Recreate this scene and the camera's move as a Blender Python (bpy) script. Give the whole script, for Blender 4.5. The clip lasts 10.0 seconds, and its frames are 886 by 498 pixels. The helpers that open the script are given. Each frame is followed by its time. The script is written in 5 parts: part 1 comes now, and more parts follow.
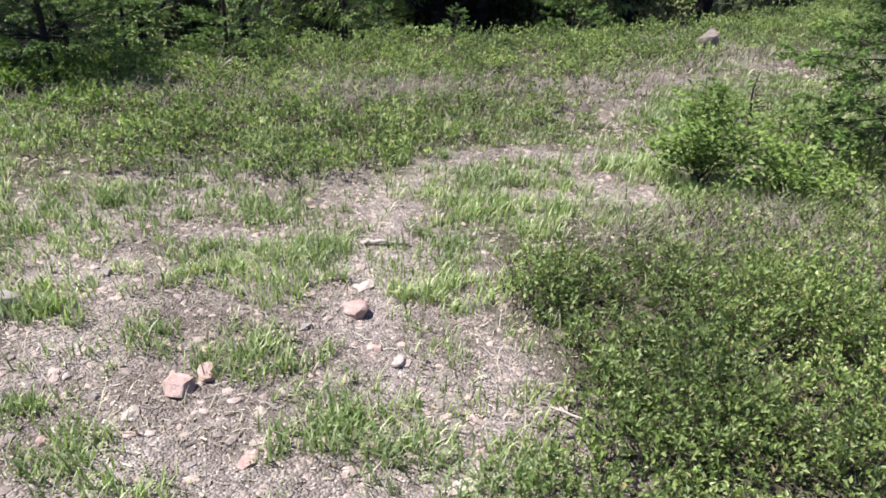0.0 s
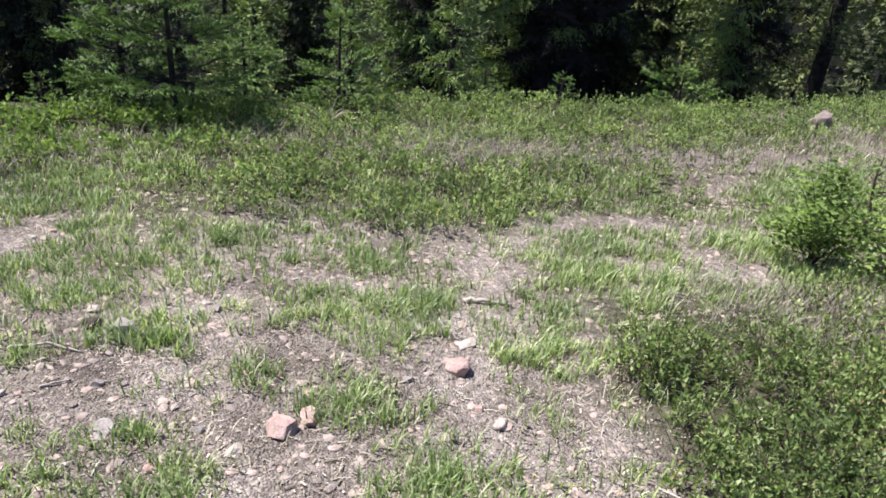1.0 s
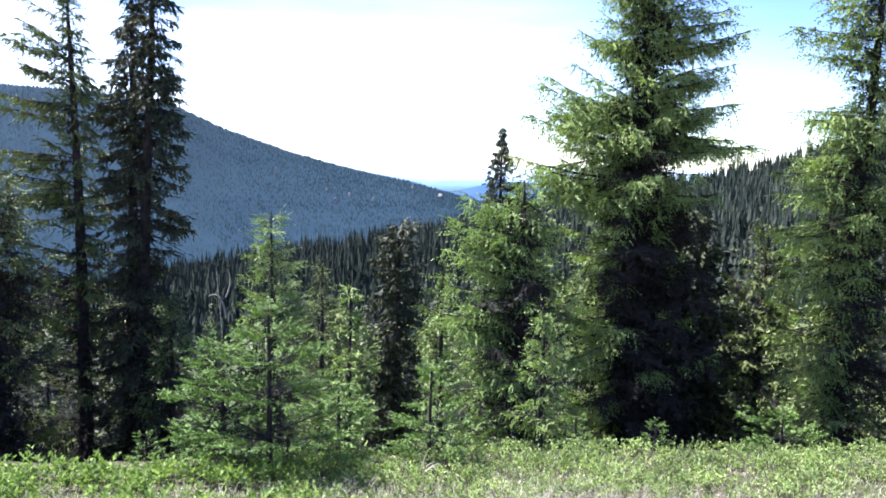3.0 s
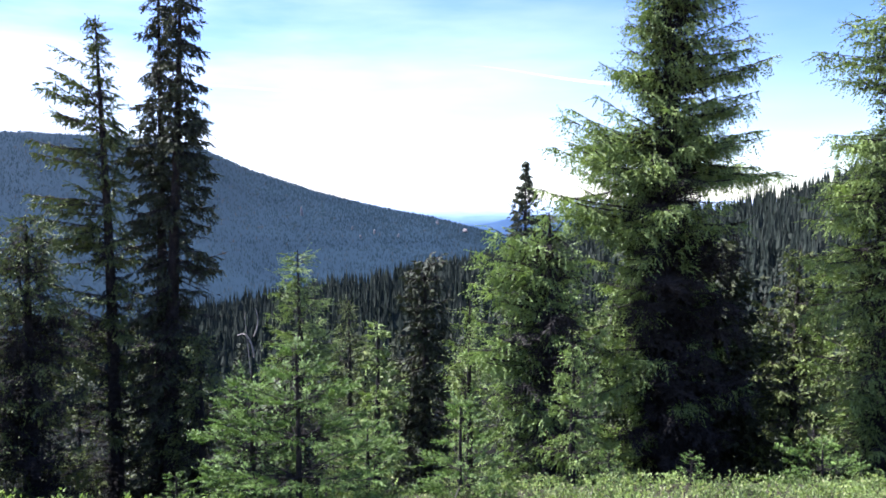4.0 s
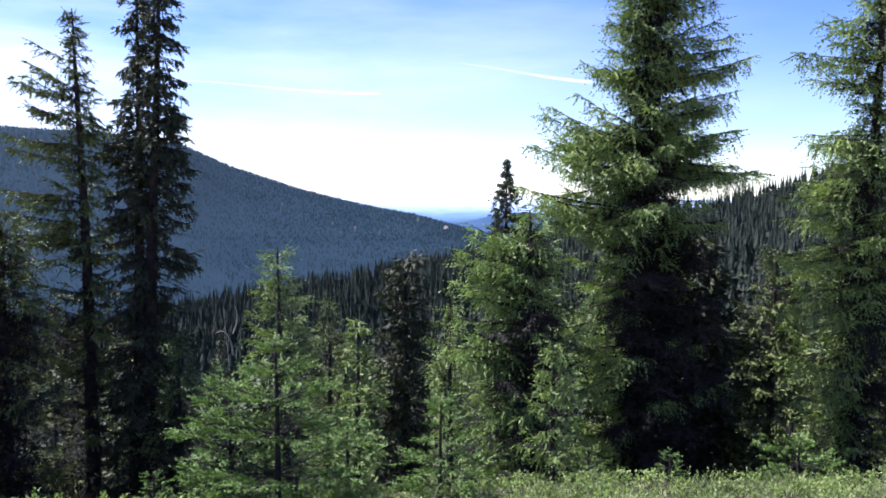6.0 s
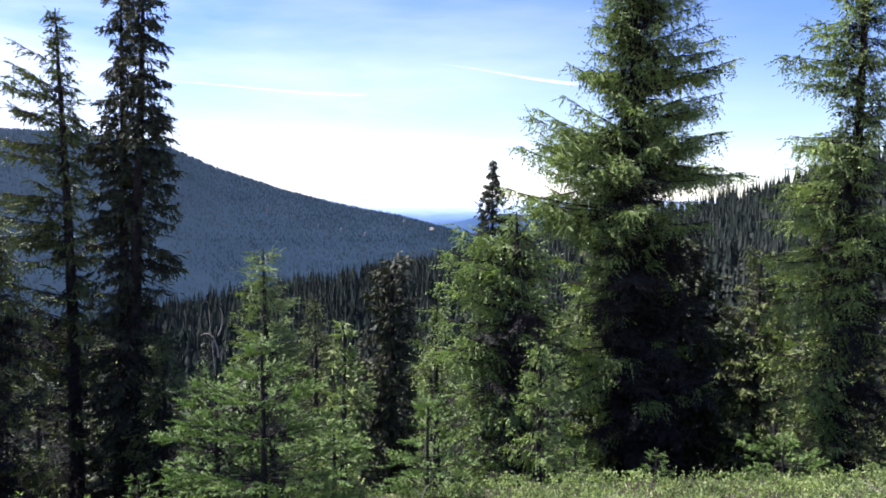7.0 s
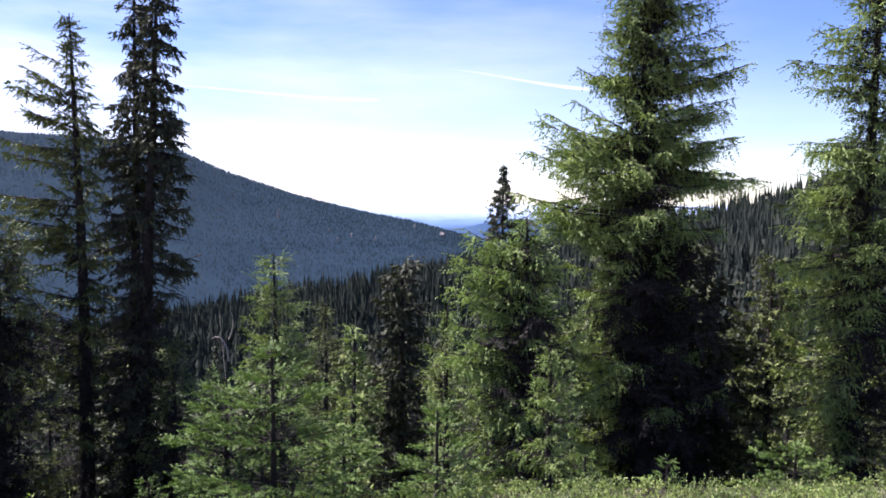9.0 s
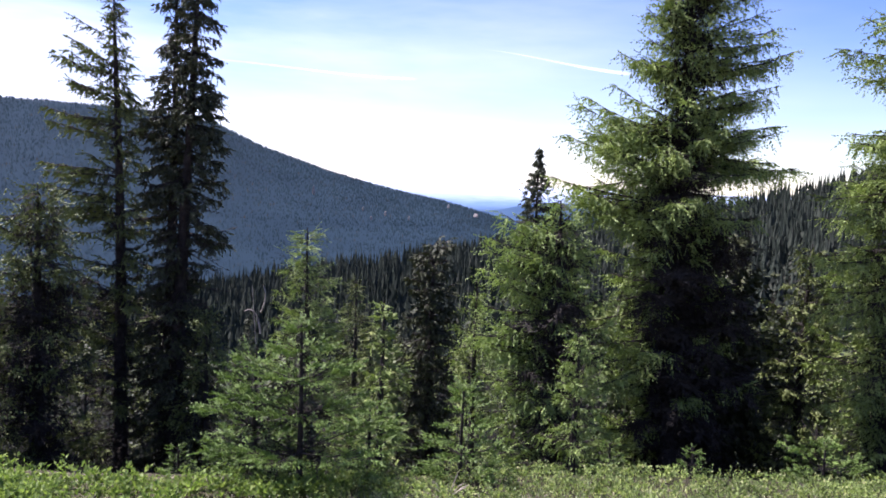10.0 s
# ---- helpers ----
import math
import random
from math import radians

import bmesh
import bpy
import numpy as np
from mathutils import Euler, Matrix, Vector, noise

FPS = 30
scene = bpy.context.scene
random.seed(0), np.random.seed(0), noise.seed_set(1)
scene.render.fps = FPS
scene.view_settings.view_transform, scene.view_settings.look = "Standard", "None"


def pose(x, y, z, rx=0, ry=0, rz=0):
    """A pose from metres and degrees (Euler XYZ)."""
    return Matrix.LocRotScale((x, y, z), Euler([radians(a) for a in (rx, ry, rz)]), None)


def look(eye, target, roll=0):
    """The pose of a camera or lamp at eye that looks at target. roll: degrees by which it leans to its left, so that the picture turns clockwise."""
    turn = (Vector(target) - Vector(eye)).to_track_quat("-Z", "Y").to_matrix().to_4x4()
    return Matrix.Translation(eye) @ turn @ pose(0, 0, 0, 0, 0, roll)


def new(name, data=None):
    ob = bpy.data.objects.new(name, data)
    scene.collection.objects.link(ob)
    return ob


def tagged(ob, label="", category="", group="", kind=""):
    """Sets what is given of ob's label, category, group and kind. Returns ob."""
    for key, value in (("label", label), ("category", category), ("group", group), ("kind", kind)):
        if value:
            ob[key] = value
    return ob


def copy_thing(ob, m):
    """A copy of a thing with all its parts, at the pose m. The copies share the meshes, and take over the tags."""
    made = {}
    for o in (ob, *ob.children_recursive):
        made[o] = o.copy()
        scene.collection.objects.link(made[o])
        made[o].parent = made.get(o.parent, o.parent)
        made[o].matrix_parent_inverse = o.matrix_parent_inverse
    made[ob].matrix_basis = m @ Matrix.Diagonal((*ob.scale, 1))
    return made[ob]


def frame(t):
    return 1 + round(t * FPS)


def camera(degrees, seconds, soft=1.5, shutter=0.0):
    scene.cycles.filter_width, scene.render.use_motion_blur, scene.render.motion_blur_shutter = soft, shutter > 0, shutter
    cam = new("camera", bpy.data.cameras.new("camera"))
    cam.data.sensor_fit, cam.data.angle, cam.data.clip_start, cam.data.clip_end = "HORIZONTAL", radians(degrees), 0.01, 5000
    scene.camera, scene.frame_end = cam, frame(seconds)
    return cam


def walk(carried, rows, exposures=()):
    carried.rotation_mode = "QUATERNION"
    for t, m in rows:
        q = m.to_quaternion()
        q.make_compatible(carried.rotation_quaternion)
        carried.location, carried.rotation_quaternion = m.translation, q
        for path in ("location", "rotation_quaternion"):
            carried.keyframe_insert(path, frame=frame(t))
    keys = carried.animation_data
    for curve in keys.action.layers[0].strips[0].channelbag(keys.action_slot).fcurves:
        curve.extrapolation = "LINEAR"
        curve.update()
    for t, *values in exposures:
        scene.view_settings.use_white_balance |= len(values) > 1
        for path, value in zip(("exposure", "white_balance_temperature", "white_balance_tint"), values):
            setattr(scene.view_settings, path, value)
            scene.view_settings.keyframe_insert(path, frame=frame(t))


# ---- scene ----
# ---- camera and walk ----
LENS = 58.24
PATH = [
    (0.0, pose(0.116, -0.039, 1.613, 55.57, -3.91, -13.73)),
    (0.1, pose(0.089, -0.030, 1.607, 55.01, -5.18, -15.40)),
    (0.2, pose(0.073, -0.021, 1.613, 57.30, -5.19, -14.01)),
    (0.3, pose(0.062, -0.015, 1.611, 57.95, -5.00, -12.98)),
    (0.5, pose(0.035, -0.011, 1.603, 59.60, -4.25, -10.20)),
    (1.0, pose(0.005, -0.007, 1.593, 59.37, -4.71, -6.46)),
    (1.5, pose(0.008, -0.021, 1.595, 59.66, -4.42, -4.58)),
    (1.9, pose(0.010, -0.036, 1.616, 62.90, -3.70, -2.49)),
    (2.0, pose(0.003, -0.037, 1.618, 64.63, -3.01, -2.00)),
    (2.1, pose(0.005, -0.031, 1.628, 65.86, -2.88, -1.65)),
    (2.3, pose(-0.005, -0.029, 1.653, 70.98, -2.10, -0.84)),
    (2.5, pose(-0.006, -0.020, 1.663, 75.02, -1.56, -0.96)),
    (2.7, pose(-0.018, -0.013, 1.673, 78.38, -1.83, -1.02)),
    (3.0, pose(-0.021, -0.019, 1.673, 83.41, -1.52, -1.03)),
    (3.2, pose(-0.028, -0.013, 1.676, 84.77, -0.36, 0.51)),
    (4.3, pose(-0.023, -0.004, 1.662, 86.76, 0.08, 0.57)),
    (4.5, pose(-0.024, -0.006, 1.663, 87.45, 0.00, -0.00)),
    (5.0, pose(-0.023, -0.005, 1.669, 87.06, -0.44, -0.70)),
    (5.2, pose(-0.023, -0.000, 1.669, 86.52, -0.37, -0.46)),
    (6.3, pose(-0.020, 0.013, 1.665, 85.71, -0.19, -1.02)),
    (6.5, pose(-0.028, 0.015, 1.665, 85.74, -0.45, -1.72)),
    (7.0, pose(-0.028, 0.016, 1.666, 85.83, -0.33, -1.68)),
    (7.5, pose(-0.031, 0.019, 1.665, 86.03, -0.35, -1.58)),
    (8.0, pose(-0.031, 0.013, 1.662, 86.01, -0.38, -1.47)),
    (8.5, pose(-0.029, 0.016, 1.662, 85.99, -0.57, -0.97)),
    (9.0, pose(-0.028, 0.019, 1.662, 86.18, -0.49, -0.93)),
    (9.5, pose(-0.018, 0.021, 1.665, 85.77, -0.87, -1.36)),
    (9.7, pose(-0.019, 0.017, 1.665, 85.67, -1.22, -1.44)),
    (10.0, pose(-0.019, 0.021, 1.656, 84.76, -2.30, 1.57)),
]
EXPOSURES = [(0.0, 1.06, 6250, 13), (2.0, 1.02, 6250, 13), (2.5, 1.5, 5980, 14), (3.0, 2.14, 5840, 17), (3.2, 2.10, 5820, 18), (4.3, 1.66, 5700, 22), (5.0, 1.47, 5660, 21), (7.0, 1.41, 5900, 25), (10.0, 1.41, 6170, 30)]
cam = camera(LENS, 10.0, soft=1.75)
walk(cam, PATH, EXPOSURES)

# ---- sky and sun ----
SUN_AZ, SUN_EL = radians(-60), radians(58)
world = bpy.data.worlds.new("world")
scene.world = world
world.use_nodes = True
wn, wl = world.node_tree.nodes, world.node_tree.links
sky = wn.new("ShaderNodeTexSky")
sky.sky_type = "NISHITA"
sky.sun_disc = False
sky.sun_elevation, sky.sun_rotation = SUN_EL, SUN_AZ
sky.altitude, sky.air_density, sky.dust_density, sky.ozone_density = 1500, 1.0, 0.25, 2.2
coord = wn.new("ShaderNodeTexCoord")
stretch = wn.new("ShaderNodeMapping")
stretch.inputs["Scale"].default_value = (1.6, 2.0, 9.0)
stretch.inputs["Rotation"].default_value = (0.0, radians(9), radians(20))
wl.new(coord.outputs["Generated"], stretch.inputs[0])
cirrus = wn.new("ShaderNodeTexNoise")
cirrus.inputs["Scale"].default_value, cirrus.inputs["Detail"].default_value = 1.7, 7.0
wl.new(stretch.outputs[0], cirrus.inputs["Vector"])
thin = wn.new("ShaderNodeMapRange")
thin.inputs["From Min"].default_value, thin.inputs["From Max"].default_value = 0.36, 0.8
thin.inputs["To Max"].default_value = 0.6
wl.new(cirrus.outputs["Fac"], thin.inputs["Value"])
veil = wn.new("ShaderNodeMix")
veil.data_type = "RGBA"
veil.inputs[7].default_value = (8.9, 9.25, 10.2, 1)
side = wn.new("ShaderNodeSeparateXYZ")
wl.new(coord.outputs["Generated"], side.inputs[0])
west = wn.new("ShaderNodeMapRange")
west.inputs["From Min"].default_value, west.inputs["From Max"].default_value = 0.4, -0.5
west.inputs["To Min"].default_value = 0.15
wl.new(side.outputs["X"], west.inputs["Value"])
drift = wn.new("ShaderNodeMath")
drift.operation = "MULTIPLY"
wl.new(thin.outputs[0], drift.inputs[0])
wl.new(west.outputs[0], drift.inputs[1])
haze = wn.new("ShaderNodeMapRange")
haze.inputs["From Min"].default_value, haze.inputs["From Max"].default_value = 0.0, 0.2
haze.inputs["To Min"].default_value, haze.inputs["To Max"].default_value = 0.42, 0.0
wl.new(side.outputs["Z"], haze.inputs["Value"])
pale = wn.new("ShaderNodeMath")
pale.operation = "MULTIPLY_ADD"
pale.use_clamp = True
wl.new(haze.outputs[0], pale.inputs[0])
wl.new(west.outputs[0], pale.inputs[1])
wl.new(drift.outputs[0], pale.inputs[2])
wl.new(pale.outputs[0], veil.inputs[0])
deep = wn.new("ShaderNodeHueSaturation")
deep.inputs["Hue"].default_value, deep.inputs["Saturation"].default_value = 0.513, 1.22
wl.new(sky.outputs[0], deep.inputs["Color"])
wl.new(deep.outputs[0], veil.inputs[6])
wl.new(veil.outputs[2], wn["Background"].inputs["Color"])
wn["Background"].inputs["Strength"].default_value = 0.074

sun = new("sun", bpy.data.lights.new("sun", "SUN"))
sun.data.energy, sun.data.angle, sun.data.color = 5.0, radians(0.53), (1.0, 0.97, 0.92)
SUN_DIR = Vector((math.sin(SUN_AZ) * math.cos(SUN_EL), math.cos(SUN_AZ) * math.cos(SUN_EL), math.sin(SUN_EL)))
sun.matrix_world = look(SUN_DIR * 100, (0, 0, 0))


# ---- materials ----
def blank(name):
    m = bpy.data.materials.new(name)
    m.use_nodes = True
    return m, m.node_tree.nodes, m.node_tree.links, m.node_tree.nodes["Principled BSDF"]


def ramp(nodes, stops):
    r = nodes.new("ShaderNodeValToRGB")
    while len(r.color_ramp.elements) < len(stops):
        r.color_ramp.elements.new(0.5)
    for e, (p, c) in zip(r.color_ramp.elements, stops):
        e.position, e.color = p, (*c, 1)
    return r


def fbm(nodes, links, scale, detail=6, space="Object"):
    tc = nodes.new("ShaderNodeTexCoord")
    n = nodes.new("ShaderNodeTexNoise")
    n.inputs["Scale"].default_value, n.inputs["Detail"].default_value = scale, detail
    links.new(tc.outputs[space], n.inputs["Vector"])
    return n


def blend(nodes, links, kind, fac, a, b):
    x = nodes.new("ShaderNodeMix")
    x.data_type, x.blend_type = "RGBA", kind
    for socket, value in ((x.inputs[0], fac), (x.inputs[6], a), (x.inputs[7], b)):
        if isinstance(value, (int, float, tuple)):
            socket.default_value = value
        else:
            links.new(value, socket)
    return x.outputs[2]


def bump(nodes, links, height, bsdf, strength, distance):
    b = nodes.new("ShaderNodeBump")
    b.inputs["Strength"].default_value, b.inputs["Distance"].default_value = strength, distance
    links.new(height, b.inputs["Height"])
    links.new(b.outputs[0], bsdf.inputs["Normal"])


def foliage(name, stops, glow, rough=0.5, patch=1.2, spec=0.35, low=0.50, high=1.0):
    """Leaves: colour by leaf and by patch, light passing through by the share glow."""
    m, n, l, p = blank(name)
    geo = n.new("ShaderNodeNewGeometry")
    r = ramp(n, stops)
    l.new(geo.outputs["Random Per Island"], r.inputs[0])
    big = fbm(n, l, patch, 3)
    tone = ramp(n, [(0.3, (low, low * 1.05, low)), (0.7, (high, high * 0.97, high * 0.92))])
    l.new(big.outputs["Fac"], tone.inputs[0])
    c = blend(n, l, "MULTIPLY", 1.0, r.outputs[0], tone.outputs[0])
    l.new(c, p.inputs["Base Color"])
    p.inputs["Roughness"].default_value = rough
    p.inputs["Specular IOR Level"].default_value = spec
    t = n.new("ShaderNodeBsdfTranslucent")
    warm = blend(n, l, "MULTIPLY", 1.0, c, (1.15, 1.25, 0.7, 1))
    l.new(warm, t.inputs["Color"])
    mix = n.new("ShaderNodeMixShader")
    mix.inputs[0].default_value = glow
    l.new(p.outputs[0], mix.inputs[1])
    l.new(t.outputs[0], mix.inputs[2])
    l.new(mix.outputs[0], n["Material Output"].inputs["Surface"])
    return m


def rough_stuff(name, stops, scale, rough=0.9, relief=0.4, depth=0.01, islands=False):
    """Stone, bark, soil: two scales of noise, with relief."""
    m, n, l, p = blank(name)
    a = fbm(n, l, scale, 8)
    b = fbm(n, l, scale * 9, 4)
    r = ramp(n, stops)
    l.new(a.outputs["Fac"], r.inputs[0])
    g = ramp(n, [(0.3, (0.58, 0.56, 0.545)), (0.7, (0.96, 0.96, 0.96))])
    l.new(b.outputs["Fac"], g.inputs[0])
    c = blend(n, l, "MULTIPLY", 1.0, r.outputs[0], g.outputs[0])
    if islands:
        geo = n.new("ShaderNodeNewGeometry")
        k = ramp(n, [(0.0, (0.6, 0.58, 0.58)), (0.5, (1.0, 0.95, 0.92)), (1.0, (1.35, 1.2, 1.15))])
        l.new(geo.outputs["Random Per Island"], k.inputs[0])
        c = blend(n, l, "MULTIPLY", 1.0, c, k.outputs[0])
    l.new(c, p.inputs["Base Color"])
    p.inputs["Roughness"].default_value = rough
    p.inputs["Specular IOR Level"].default_value = 0.2
    bump(n, l, b.outputs["Fac"], p, relief, depth)
    return m


def soil():
    """Pinkish, gravelly mountain soil with dry litter, darker in patches; past the meadow, forest shade and then
    distance haze are put into its colour.
    """
    m, n, l, p = blank("soil")
    a, b, c = fbm(n, l, 2.3, 8), fbm(n, l, 26, 6), fbm(n, l, 140, 3)
    r = ramp(n, [(0.25, (0.135, 0.113, 0.096)), (0.5, (0.258, 0.222, 0.197)), (0.75, (0.38, 0.337, 0.306))])
    l.new(a.outputs["Fac"], r.inputs[0])
    g = ramp(n, [(0.3, (0.6, 0.57, 0.55)), (0.55, (1.0, 1.0, 1.0)), (0.75, (1.35, 1.3, 1.25))])
    l.new(b.outputs["Fac"], g.inputs[0])
    h = ramp(n, [(0.35, (0.64, 0.63, 0.62)), (0.65, (1.10, 1.10, 1.10))])
    l.new(c.outputs["Fac"], h.inputs[0])
    x = blend(n, l, "MULTIPLY", 1.0, r.outputs[0], g.outputs[0])
    x = blend(n, l, "MULTIPLY", 1.0, x, h.outputs[0])
    tc = n.new("ShaderNodeTexCoord")
    chip = n.new("ShaderNodeTexVoronoi")
    chip.inputs["Scale"].default_value = 110
    l.new(tc.outputs["Object"], chip.inputs["Vector"])
    pale = n.new("ShaderNodeSeparateColor")
    l.new(chip.outputs["Color"], pale.inputs[0])
    grit = ramp(n, [(0.0, (0.62, 0.6, 0.58)), (0.45, (0.95, 0.94, 0.93)), (0.75, (1.15, 1.13, 1.12)), (1.0, (1.6, 1.55, 1.5))])
    l.new(pale.outputs[0], grit.inputs[0])
    x = blend(n, l, "MULTIPLY", 0.85, x, grit.outputs[0])
    sep = n.new("ShaderNodeSeparateXYZ")
    l.new(tc.outputs["Object"], sep.inputs[0])
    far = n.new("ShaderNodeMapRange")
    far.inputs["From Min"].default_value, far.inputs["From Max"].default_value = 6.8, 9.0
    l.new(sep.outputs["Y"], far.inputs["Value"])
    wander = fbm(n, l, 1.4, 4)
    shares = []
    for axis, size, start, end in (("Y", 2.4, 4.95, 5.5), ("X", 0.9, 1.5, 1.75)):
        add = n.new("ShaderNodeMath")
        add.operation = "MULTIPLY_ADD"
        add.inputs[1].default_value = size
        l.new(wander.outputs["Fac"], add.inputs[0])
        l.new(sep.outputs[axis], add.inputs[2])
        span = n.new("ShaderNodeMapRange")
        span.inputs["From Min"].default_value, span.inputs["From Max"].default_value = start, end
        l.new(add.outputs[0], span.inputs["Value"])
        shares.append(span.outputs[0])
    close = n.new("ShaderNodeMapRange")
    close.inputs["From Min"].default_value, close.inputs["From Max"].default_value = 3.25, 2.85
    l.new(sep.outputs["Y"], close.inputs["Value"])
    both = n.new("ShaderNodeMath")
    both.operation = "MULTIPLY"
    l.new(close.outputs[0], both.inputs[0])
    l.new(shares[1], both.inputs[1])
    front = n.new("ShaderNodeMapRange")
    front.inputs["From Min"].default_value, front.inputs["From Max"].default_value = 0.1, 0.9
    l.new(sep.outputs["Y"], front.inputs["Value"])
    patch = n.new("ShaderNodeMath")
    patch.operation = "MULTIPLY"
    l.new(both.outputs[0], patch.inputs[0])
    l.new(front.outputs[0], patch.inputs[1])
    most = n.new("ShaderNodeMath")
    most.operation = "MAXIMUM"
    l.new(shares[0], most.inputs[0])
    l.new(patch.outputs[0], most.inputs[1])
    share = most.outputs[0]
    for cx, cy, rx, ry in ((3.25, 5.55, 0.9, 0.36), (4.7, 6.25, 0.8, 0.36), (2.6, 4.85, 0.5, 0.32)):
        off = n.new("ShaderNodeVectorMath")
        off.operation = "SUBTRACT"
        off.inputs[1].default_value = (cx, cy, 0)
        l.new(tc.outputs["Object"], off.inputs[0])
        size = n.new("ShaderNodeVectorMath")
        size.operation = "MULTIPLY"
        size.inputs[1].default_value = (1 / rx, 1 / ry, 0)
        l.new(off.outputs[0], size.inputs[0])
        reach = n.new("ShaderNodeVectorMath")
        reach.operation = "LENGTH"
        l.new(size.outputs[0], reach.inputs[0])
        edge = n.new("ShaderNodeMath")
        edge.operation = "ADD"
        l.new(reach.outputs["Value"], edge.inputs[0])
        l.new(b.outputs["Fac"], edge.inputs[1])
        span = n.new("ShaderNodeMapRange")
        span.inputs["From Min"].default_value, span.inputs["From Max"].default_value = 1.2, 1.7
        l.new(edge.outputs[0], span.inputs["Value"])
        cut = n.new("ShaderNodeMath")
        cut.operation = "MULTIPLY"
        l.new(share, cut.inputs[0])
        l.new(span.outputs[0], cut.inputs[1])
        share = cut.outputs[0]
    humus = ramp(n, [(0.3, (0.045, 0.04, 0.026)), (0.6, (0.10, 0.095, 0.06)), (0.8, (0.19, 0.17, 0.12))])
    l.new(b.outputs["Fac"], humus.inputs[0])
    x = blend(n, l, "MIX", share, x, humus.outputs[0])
    # near-black floor under the trees: forest shade put into the colour
    shaded_floor = ramp(n, [(0.3, (0.004, 0.0045, 0.003)), (0.7, (0.013, 0.013, 0.009))])
    l.new(a.outputs["Fac"], shaded_floor.inputs[0])
    x = blend(n, l, "MIX", far.outputs[0], x, shaded_floor.outputs[0])
    # aerial haze is put into the ground colour: bluer, then paler with distance
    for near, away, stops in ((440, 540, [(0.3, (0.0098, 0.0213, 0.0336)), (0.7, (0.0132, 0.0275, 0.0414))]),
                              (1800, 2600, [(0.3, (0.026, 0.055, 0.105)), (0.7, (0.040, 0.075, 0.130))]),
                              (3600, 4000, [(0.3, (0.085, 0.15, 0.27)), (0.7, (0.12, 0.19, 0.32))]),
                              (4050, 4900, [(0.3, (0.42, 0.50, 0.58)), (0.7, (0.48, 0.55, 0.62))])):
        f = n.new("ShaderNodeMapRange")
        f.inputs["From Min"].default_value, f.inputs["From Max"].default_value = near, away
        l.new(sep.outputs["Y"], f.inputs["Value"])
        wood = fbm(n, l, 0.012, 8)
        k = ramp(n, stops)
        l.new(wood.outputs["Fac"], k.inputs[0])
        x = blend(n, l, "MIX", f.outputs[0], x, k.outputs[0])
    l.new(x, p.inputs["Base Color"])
    p.inputs["Roughness"].default_value = 0.95
    p.inputs["Specular IOR Level"].default_value = 0.04
    lumps = n.new("ShaderNodeMath")
    lumps.operation = "MULTIPLY_ADD"
    l.new(chip.outputs["Distance"], lumps.inputs[0])
    lumps.inputs[1].default_value = -0.8
    l.new(b.outputs["Fac"], lumps.inputs[2])
    bump(n, l, lumps.outputs[0], p, 0.8, 0.02)
    return m


SOIL = soil()
BARK = rough_stuff("bark", [(0.3, (0.020, 0.017, 0.015)), (0.7, (0.07, 0.06, 0.052))], 14, relief=0.8, depth=0.02)
DEAD = rough_stuff("weathered_wood", [(0.3, (0.34, 0.30, 0.25)), (0.7, (0.60, 0.54, 0.47))], 20, relief=0.4)
PINK = rough_stuff("pink_stone", [(0.3, (0.38, 0.25, 0.21)), (0.7, (0.56, 0.42, 0.37))], 18)
GREY = rough_stuff("grey_stone", [(0.3, (0.24, 0.21, 0.19)), (0.7, (0.46, 0.41, 0.38))], 14)
PALE = rough_stuff("pale_stone", [(0.3, (0.40, 0.33, 0.28)), (0.7, (0.62, 0.54, 0.48))], 16)
RUST = rough_stuff("dark_stone", [(0.3, (0.035, 0.026, 0.022)), (0.7, (0.11, 0.085, 0.075))], 16)
BROWN = rough_stuff("brown_stone", [(0.3, (0.17, 0.135, 0.12)), (0.7, (0.34, 0.28, 0.25))], 14)
GRAVEL = rough_stuff("gravel", [(0.3, (0.33, 0.275, 0.24)), (0.7, (0.52, 0.45, 0.405))], 30, islands=True)
# near-black colour for bare twigs and for the shade inside crowns
SHADE_TWIGS = rough_stuff("shade_twigs", [(0.3, (0.018, 0.016, 0.013)), (0.7, (0.050, 0.044, 0.036))], 30, relief=0.2)
STEM = rough_stuff("twig_bark", [(0.3, (0.07, 0.055, 0.04)), (0.7, (0.16, 0.13, 0.10))], 40, relief=0.2)
NEEDLE = foliage("conifer_needles", [(0.0, (0.148, 0.207, 0.0608)), (0.5, (0.189, 0.259, 0.0756)), (1.0, (0.251, 0.325, 0.102))], 0.17, rough=0.55, patch=2.6, spec=0.2, low=0.58, high=1.4)
NEEDLE_LIGHT = foliage("light_conifer_needles", [(0.0, (0.146, 0.21, 0.0648)), (0.5, (0.187, 0.265, 0.0807)), (1.0, (0.247, 0.324, 0.108))], 0.2, rough=0.55, patch=2.6, spec=0.2, low=0.62, high=1.4)
# darker copy of the conifer needles, with shade put into the colour
NEEDLE_SHADED = foliage("shaded_conifer_needles", [(0.0, (0.101, 0.129, 0.0423)), (0.6, (0.131, 0.162, 0.0522)), (1.0, (0.183, 0.216, 0.0713))], 0.08, rough=0.55, patch=2.6, spec=0.16, low=0.55, high=1.3)
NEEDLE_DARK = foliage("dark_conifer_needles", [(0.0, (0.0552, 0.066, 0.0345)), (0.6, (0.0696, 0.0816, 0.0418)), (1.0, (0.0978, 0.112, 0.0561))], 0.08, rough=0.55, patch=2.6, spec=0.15)
